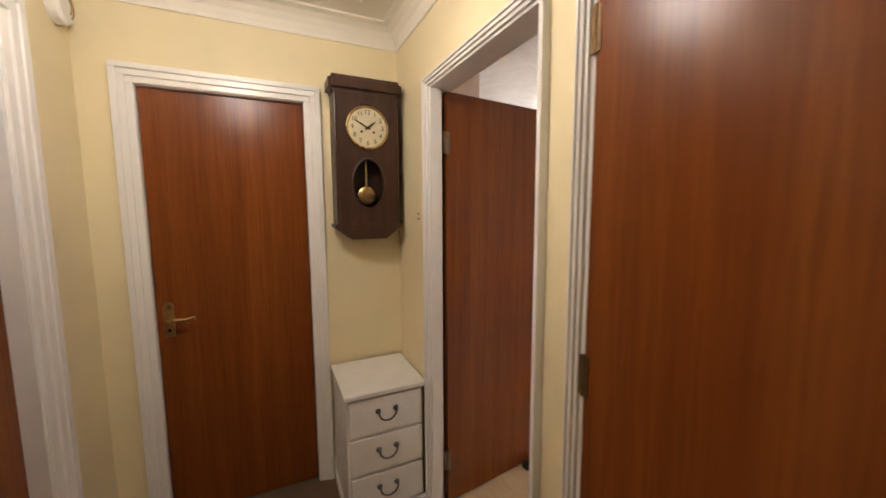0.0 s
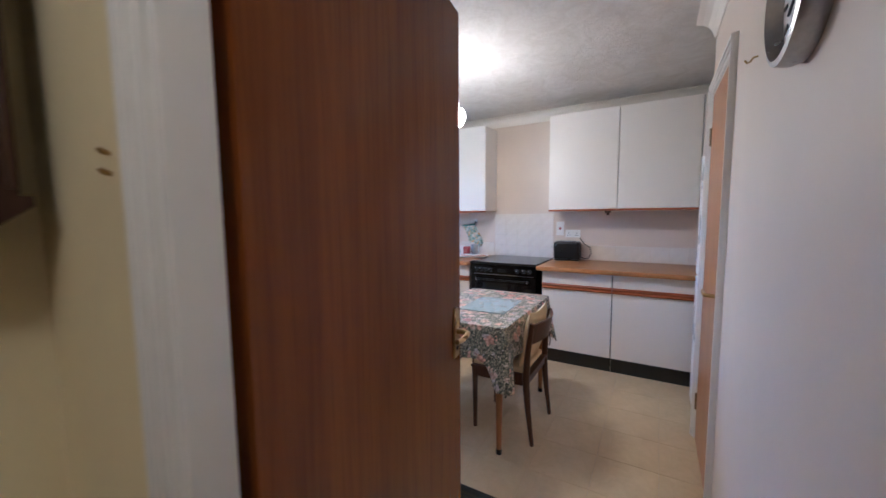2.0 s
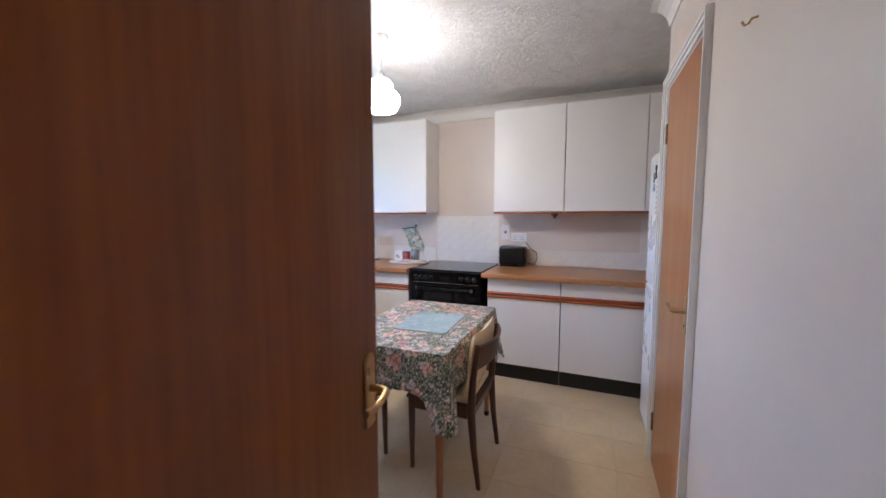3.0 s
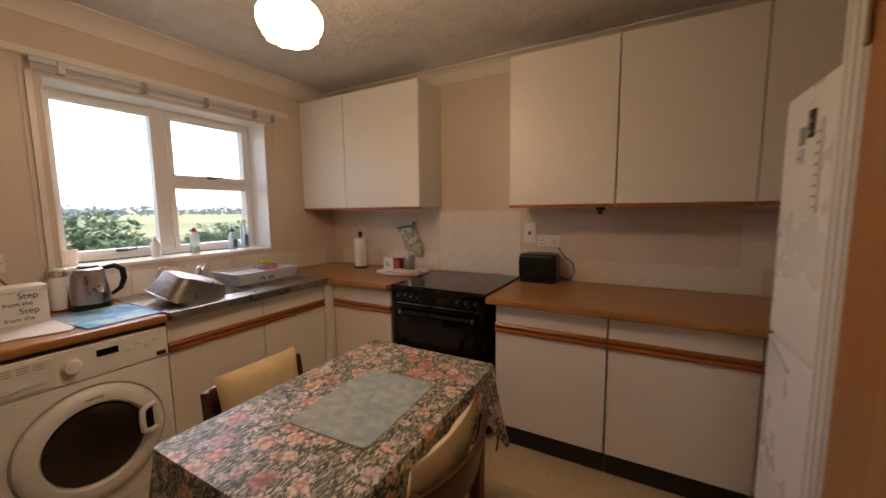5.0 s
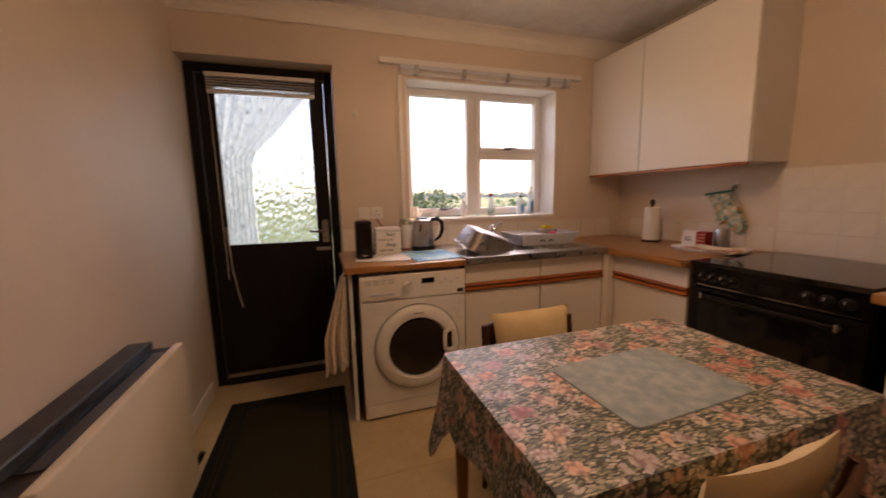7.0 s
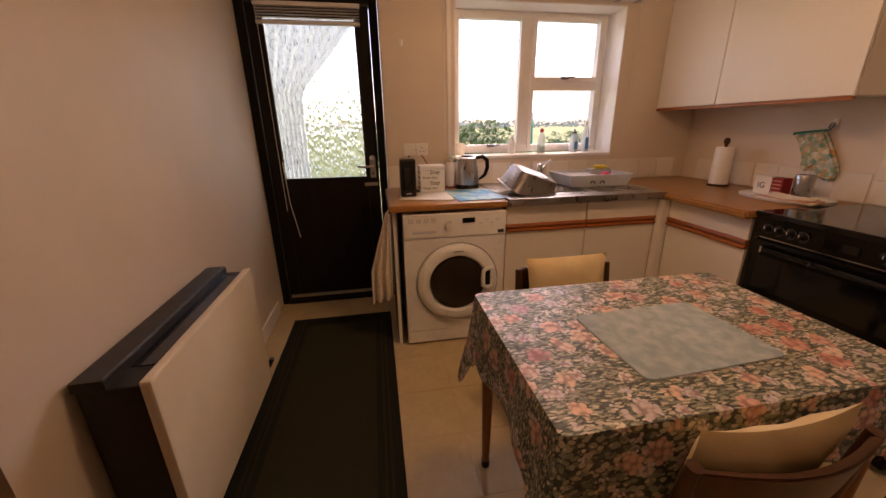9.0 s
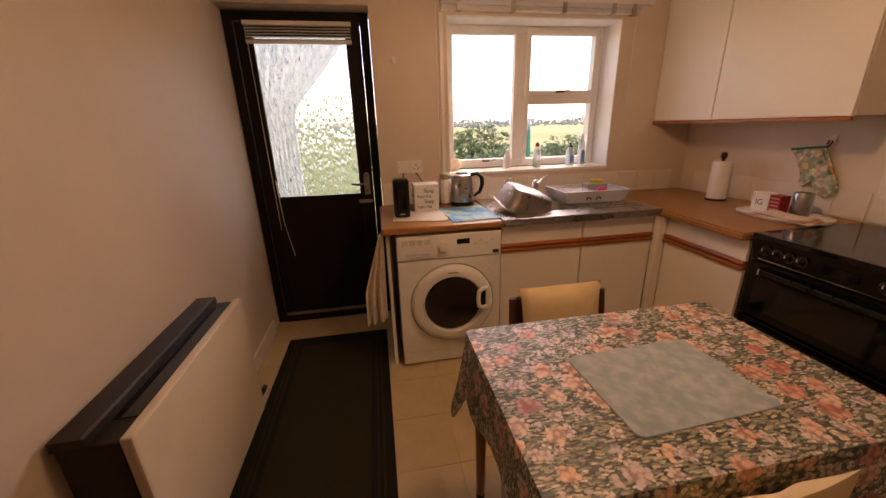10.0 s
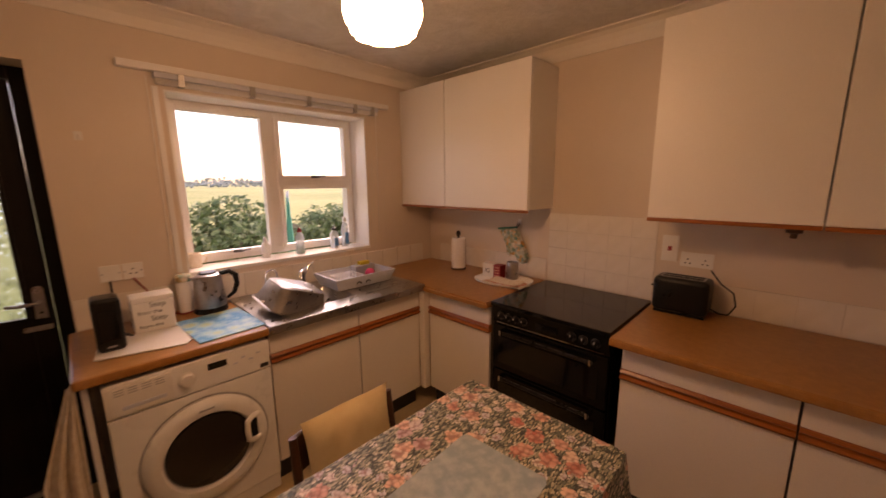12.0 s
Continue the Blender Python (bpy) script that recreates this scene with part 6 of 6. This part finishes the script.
tw = thing("tea_towel", (4.13, 2.18, WZ + 0.013), "folded cream and pink tea towel on the tray", "tea towel")
for k, m in enumerate((S["towel"], S["peach"], S["towel"])):
    bm = bmesh.new()
    bmesh.ops.create_grid(bm, x_segments=10, y_segments=14, size=1.0)
    for v in bm.verts:
        u, w = v.co.x, v.co.y
        v.co = Vector((4.125 + 0.06 * u + 0.006 * math.sin(w * 5 + k), 2.17 + (0.15 - 0.02 * k) * w, WZ + 0.016 + 0.007 * k + 0.004 * math.sin(u * 3 + w * 4 + k)))
    o = part("fold", bm, m, tw, "", True)
    md = o.modifiers.new("thickness", 'SOLIDIFY')
    md.thickness, md.offset = 0.005, 0
# oven glove on a hook
og = thing("oven_glove", (4.43, 2.3, 1.0), "quilted floral oven glove hanging on wall hook", "oven glove")
gpts = [(2.45, 1.245), (2.29, 1.265), (2.26, 1.22), (2.225, 1.16), (2.185, 1.08), (2.18, 1.03), (2.205, 1.0), (2.245, 1.0), (2.285, 1.035), (2.30, 1.07), (2.325, 1.045), (2.355, 1.04), (2.375, 1.07), (2.37, 1.11), (2.40, 1.17)]
bm = slab(bmesh.new(), [(4.444, y, z) for y, z in gpts], (-0.034, 0, 0))
bmesh.ops.bevel(bm, geom=bm.edges[:], offset=0.012, segments=3, affect='EDGES')
part("glove", bm, S["glove"], og, "", True)
part("trim", tube(bmesh.new(), [(4.428, 2.455, 1.246), (4.425, 2.37, 1.258), (4.428, 2.285, 1.268)], 0.007, 8), S["greenpole"], og)
part("loop", tube(bmesh.new(), [(4.43, 2.285, 1.265), (4.432, 2.268, 1.295), (4.432, 2.28, 1.31), (4.43, 2.29, 1.28)], 0.004, 6), M_INK, og)
hk2 = thing("wall_hook", (4.44, 2.275, 1.30), "small white adhesive hook holding the glove", "hook")
pbox("plate", (4.443, 4.449, 2.262, 2.288, 1.29, 1.33), M_WPLAST, hk2)
part("peg", tube(bmesh.new(), [(4.443, 2.275, 1.305), (4.425, 2.275, 1.302), (4.42, 2.275, 1.312)], 0.004, 8), M_WPLAST, hk2)

# toaster
to = thing("toaster", (4.33, 1.19, WZ), "black two slot toaster on the worktop", "toaster")
part("body", box(bmesh.new(), 4.255, 4.41, 1.065, 1.315, WZ + 0.012, 1.10, 0.03, 4), M_BLACK, to, "", True)
for x in (4.30, 4.345):
    pbox("slot", (x, x + 0.026, 1.10, 1.28, 1.0985, 1.1025), M_INK, to, 0.001)
pbox("slot_trim", (4.288, 4.383, 1.09, 1.29, 1.097, 1.1005), M_STEEL, to, 0.001)
pbox("base", (4.265, 4.40, 1.075, 1.305, WZ, WZ + 0.014), M_BLACK, to, 0.003)
pbox("lever_slot", (4.325, 4.335, 1.3135, 1.317, 0.95, 1.07), M_INK, to, 0)
pbox("lever", (4.31, 4.35, 1.316, 1.335, 1.03, 1.045), M_CHROME, to, 0.004)
part("cable", tube(bmesh.new(), [(4.38, 1.07, 0.94), (4.37, 1.03, 0.925), (4.36, 0.99, 0.93), (4.36, 0.965, 0.98), (4.38, 0.98, 1.04), (4.42, 1.04, 1.07), (4.44, 1.09, 1.13)], 0.004, 8), M_BLACK, to, "", True)


# sockets and switches
def socket_n(x0, x1, z0, z1, kind_):
    t = thing("wall_socket" if kind_ else "wall_switch", ((x0 + x1) / 2, YN, z0), "white plastic wall socket above the worktop" if kind_ else "white plastic switch plate above worktop", "socket" if kind_ else "switch")
    pbox("plate", (x0, x1, YN - 0.009, YN, z0, z1), M_WPLAST, t, 0.003)
    cx, cz = (x0 + x1) / 2, (z0 + z1) / 2
    if kind_:
        for dx, dz_ in ((0, 0.012), (-0.012, -0.012), (0.012, -0.012)):
            pbox("pin_hole", (cx + dx - 0.004, cx + dx + 0.004, YN - 0.0105, YN - 0.0085, cz + dz_ - 0.003, cz + dz_ + 0.003), M_INK, t, 0)
    for dx in (-0.033, 0.033):
        pbox("screw", (cx + dx - 0.003, cx + dx + 0.003, YN - 0.0105, YN - 0.0085, cz - 0.003, cz + 0.003), M_GREYINK, t, 0)


socket_n(2.175, 2.258, 1.125, 1.208, False)
socket_n(2.262, 2.346, 1.125, 1.208, True)
t = thing("cooker_switch", (XE, 1.29, 1.12), "white cooker switch plate with red rocker", "switch")
pbox("plate", (XE - 0.012, XE, 1.25, 1.33, 1.155, 1.30), M_WPLAST, t, 0.003)
pbox("rocker", (XE - 0.016, XE - 0.011, 1.28, 1.30, 1.215, 1.24), M_RED, t, 0.002, "small red rocker")
t = thing("wall_socket", (XE, 1.15, 1.12), "white double wall socket above the worktop", "socket")
pbox("plate", (XE - 0.009, XE, 1.085, 1.235, 1.135, 1.215), M_WPLAST, t, 0.003)
for cy in (1.12, 1.20):
    for dy, dz_ in ((0, 0.008), (-0.011, -0.014), (0.011, -0.014)):
        pbox("pin_hole", (XE - 0.0105, XE - 0.0085, cy + dy - 0.004, cy + dy + 0.004, 1.17 + dz_ - 0.003, 1.17 + dz_ + 0.003), M_INK, t, 0)
for cy in (1.145, 1.172):
    pbox("rocker", (XE - 0.013, XE - 0.008, cy - 0.007, cy + 0.007, 1.19, 1.208), M_WPLAST, t, 0.002)

# towel hanging at the worktop's end
tt = thing("hand_towel", (2.03, 2.7, 0.4), "cream waffle hand towel hanging at worktop end", "towel")
bm = bmesh.new()
rows = []
for r in range(22):
    f = r / 21
    z = 0.85 - 0.52 * f
    spread = 0.035 + 0.10 * min(1, f * 1.3)
    rows.append([bm.verts.new((2.035 - (0.02 + 0.10 * min(1, f * 1.6)) * k / 18 - 0.01 * f, 2.64 + 0.05 * k / 18 + 0.018 * math.sin(k * 0.9 + 0.6 * f) * (0.3 + f), z - 0.05 * (k / 18) * f)) for k in range(19)])
for a, b in zip(rows, rows[1:]):
    for k in range(18):
        bm.faces.new((a[k], a[k + 1], b[k + 1], b[k]))
o = part("cloth", bm, S["towel"], tt, "", True)
md = o.modifiers.new("thickness", 'SOLIDIFY')
md.thickness, md.offset = 0.006, 0
part("loop", tube(bmesh.new(), [(2.02, 2.67, 0.85), (2.035, 2.67, 0.875), (2.05, 2.68, 0.86)], 0.005, 6), S["towel"], tt)

# south wall clock and hook, doorbell chime, wall marks
sc = thing("wall_clock", (1.50, YS, 1.68), "round wall clock with brushed metal rim", "clock")
part("rim", lathe(bmesh.new(), [(0.15, 0.0), (0.155, -0.02), (0.15, -0.045), (0.138, -0.048), (0.132, -0.03), (0.13, -0.012)], (1.50, YS, 1.83), 56, 'Y'), M_STEEL, sc, "", True)
part("dial", lathe(bmesh.new(), [(0.13, -0.010), (0.13, -0.016), (0.002, -0.0165)], (1.50, YS, 1.83), 48, 'Y'), S["paper"], sc)
for i in range(12):
    a = radians(30 * i)
    bm = box(bmesh.new(), -0.004, 0.004, -0.001, 0.001, -0.012, 0.012)
    bmesh.ops.transform(bm, matrix=Matrix.Translation((1.50 + 0.105 * math.cos(a), YS + 0.018, 1.83 + 0.105 * math.sin(a))) @ Matrix.Rotation(math.pi / 2 - a, 4, 'Y'), verts=bm.verts)
    part("hour_mark", bm, M_INK, sc)
for a, l in ((-30, 0.07), (-118, 0.10)):
    a = radians(a)
    part("hand", tube(bmesh.new(), [(1.50, YS + 0.022, 1.83), (1.50 + l * math.cos(a), YS + 0.022, 1.83 + l * math.sin(a))], 0.003, 6), M_INK, sc)
h3 = thing("cup_hook", (1.975, YS, 1.84), "small brass cup hook on the wall", "hook")
part("hook", tube(bmesh.new(), [(1.975, YS, 1.855), (1.975, YS + 0.012, 1.853), (1.975, YS + 0.018, 1.842), (1.975, YS + 0.026, 1.838), (1.975, YS + 0.032, 1.848)], 0.003, 8), M_BRASS, h3, "", True)
dc = thing("door_chime", (HW, 1.2, 2.16), "small round cream door chime with curved slots", "door chime")
part("cover", lathe(bmesh.new(), [(0.07, 0.0), (0.07, -0.03), (0.06, -0.04), (0.002, -0.042)], (HW, 1.20, 2.22), 36, 'X'), M_WPLAST, dc, "", True)
for r in (0.028, 0.044, 0.06):
    part("slot", tube(bmesh.new(), arc((HW + 0.041 if r < 0.05 else HW + 0.036, 1.20, 2.22), r, -60, 60, 10, "yz"), 0.003, 6), M_BRASS, dc)
for z in (1.45, 1.425):
    nl = thing("wall_nail", (HE, 0.99, z), "small brass picture nail in hall wall", "nail")
    part("pin", tube(bmesh.new(), [(HE, 0.99, z), (HE - 0.008, 0.99, z + 0.002), (HE - 0.01, 0.99, z + 0.006)], 0.0035, 6), M_BRASS, nl)
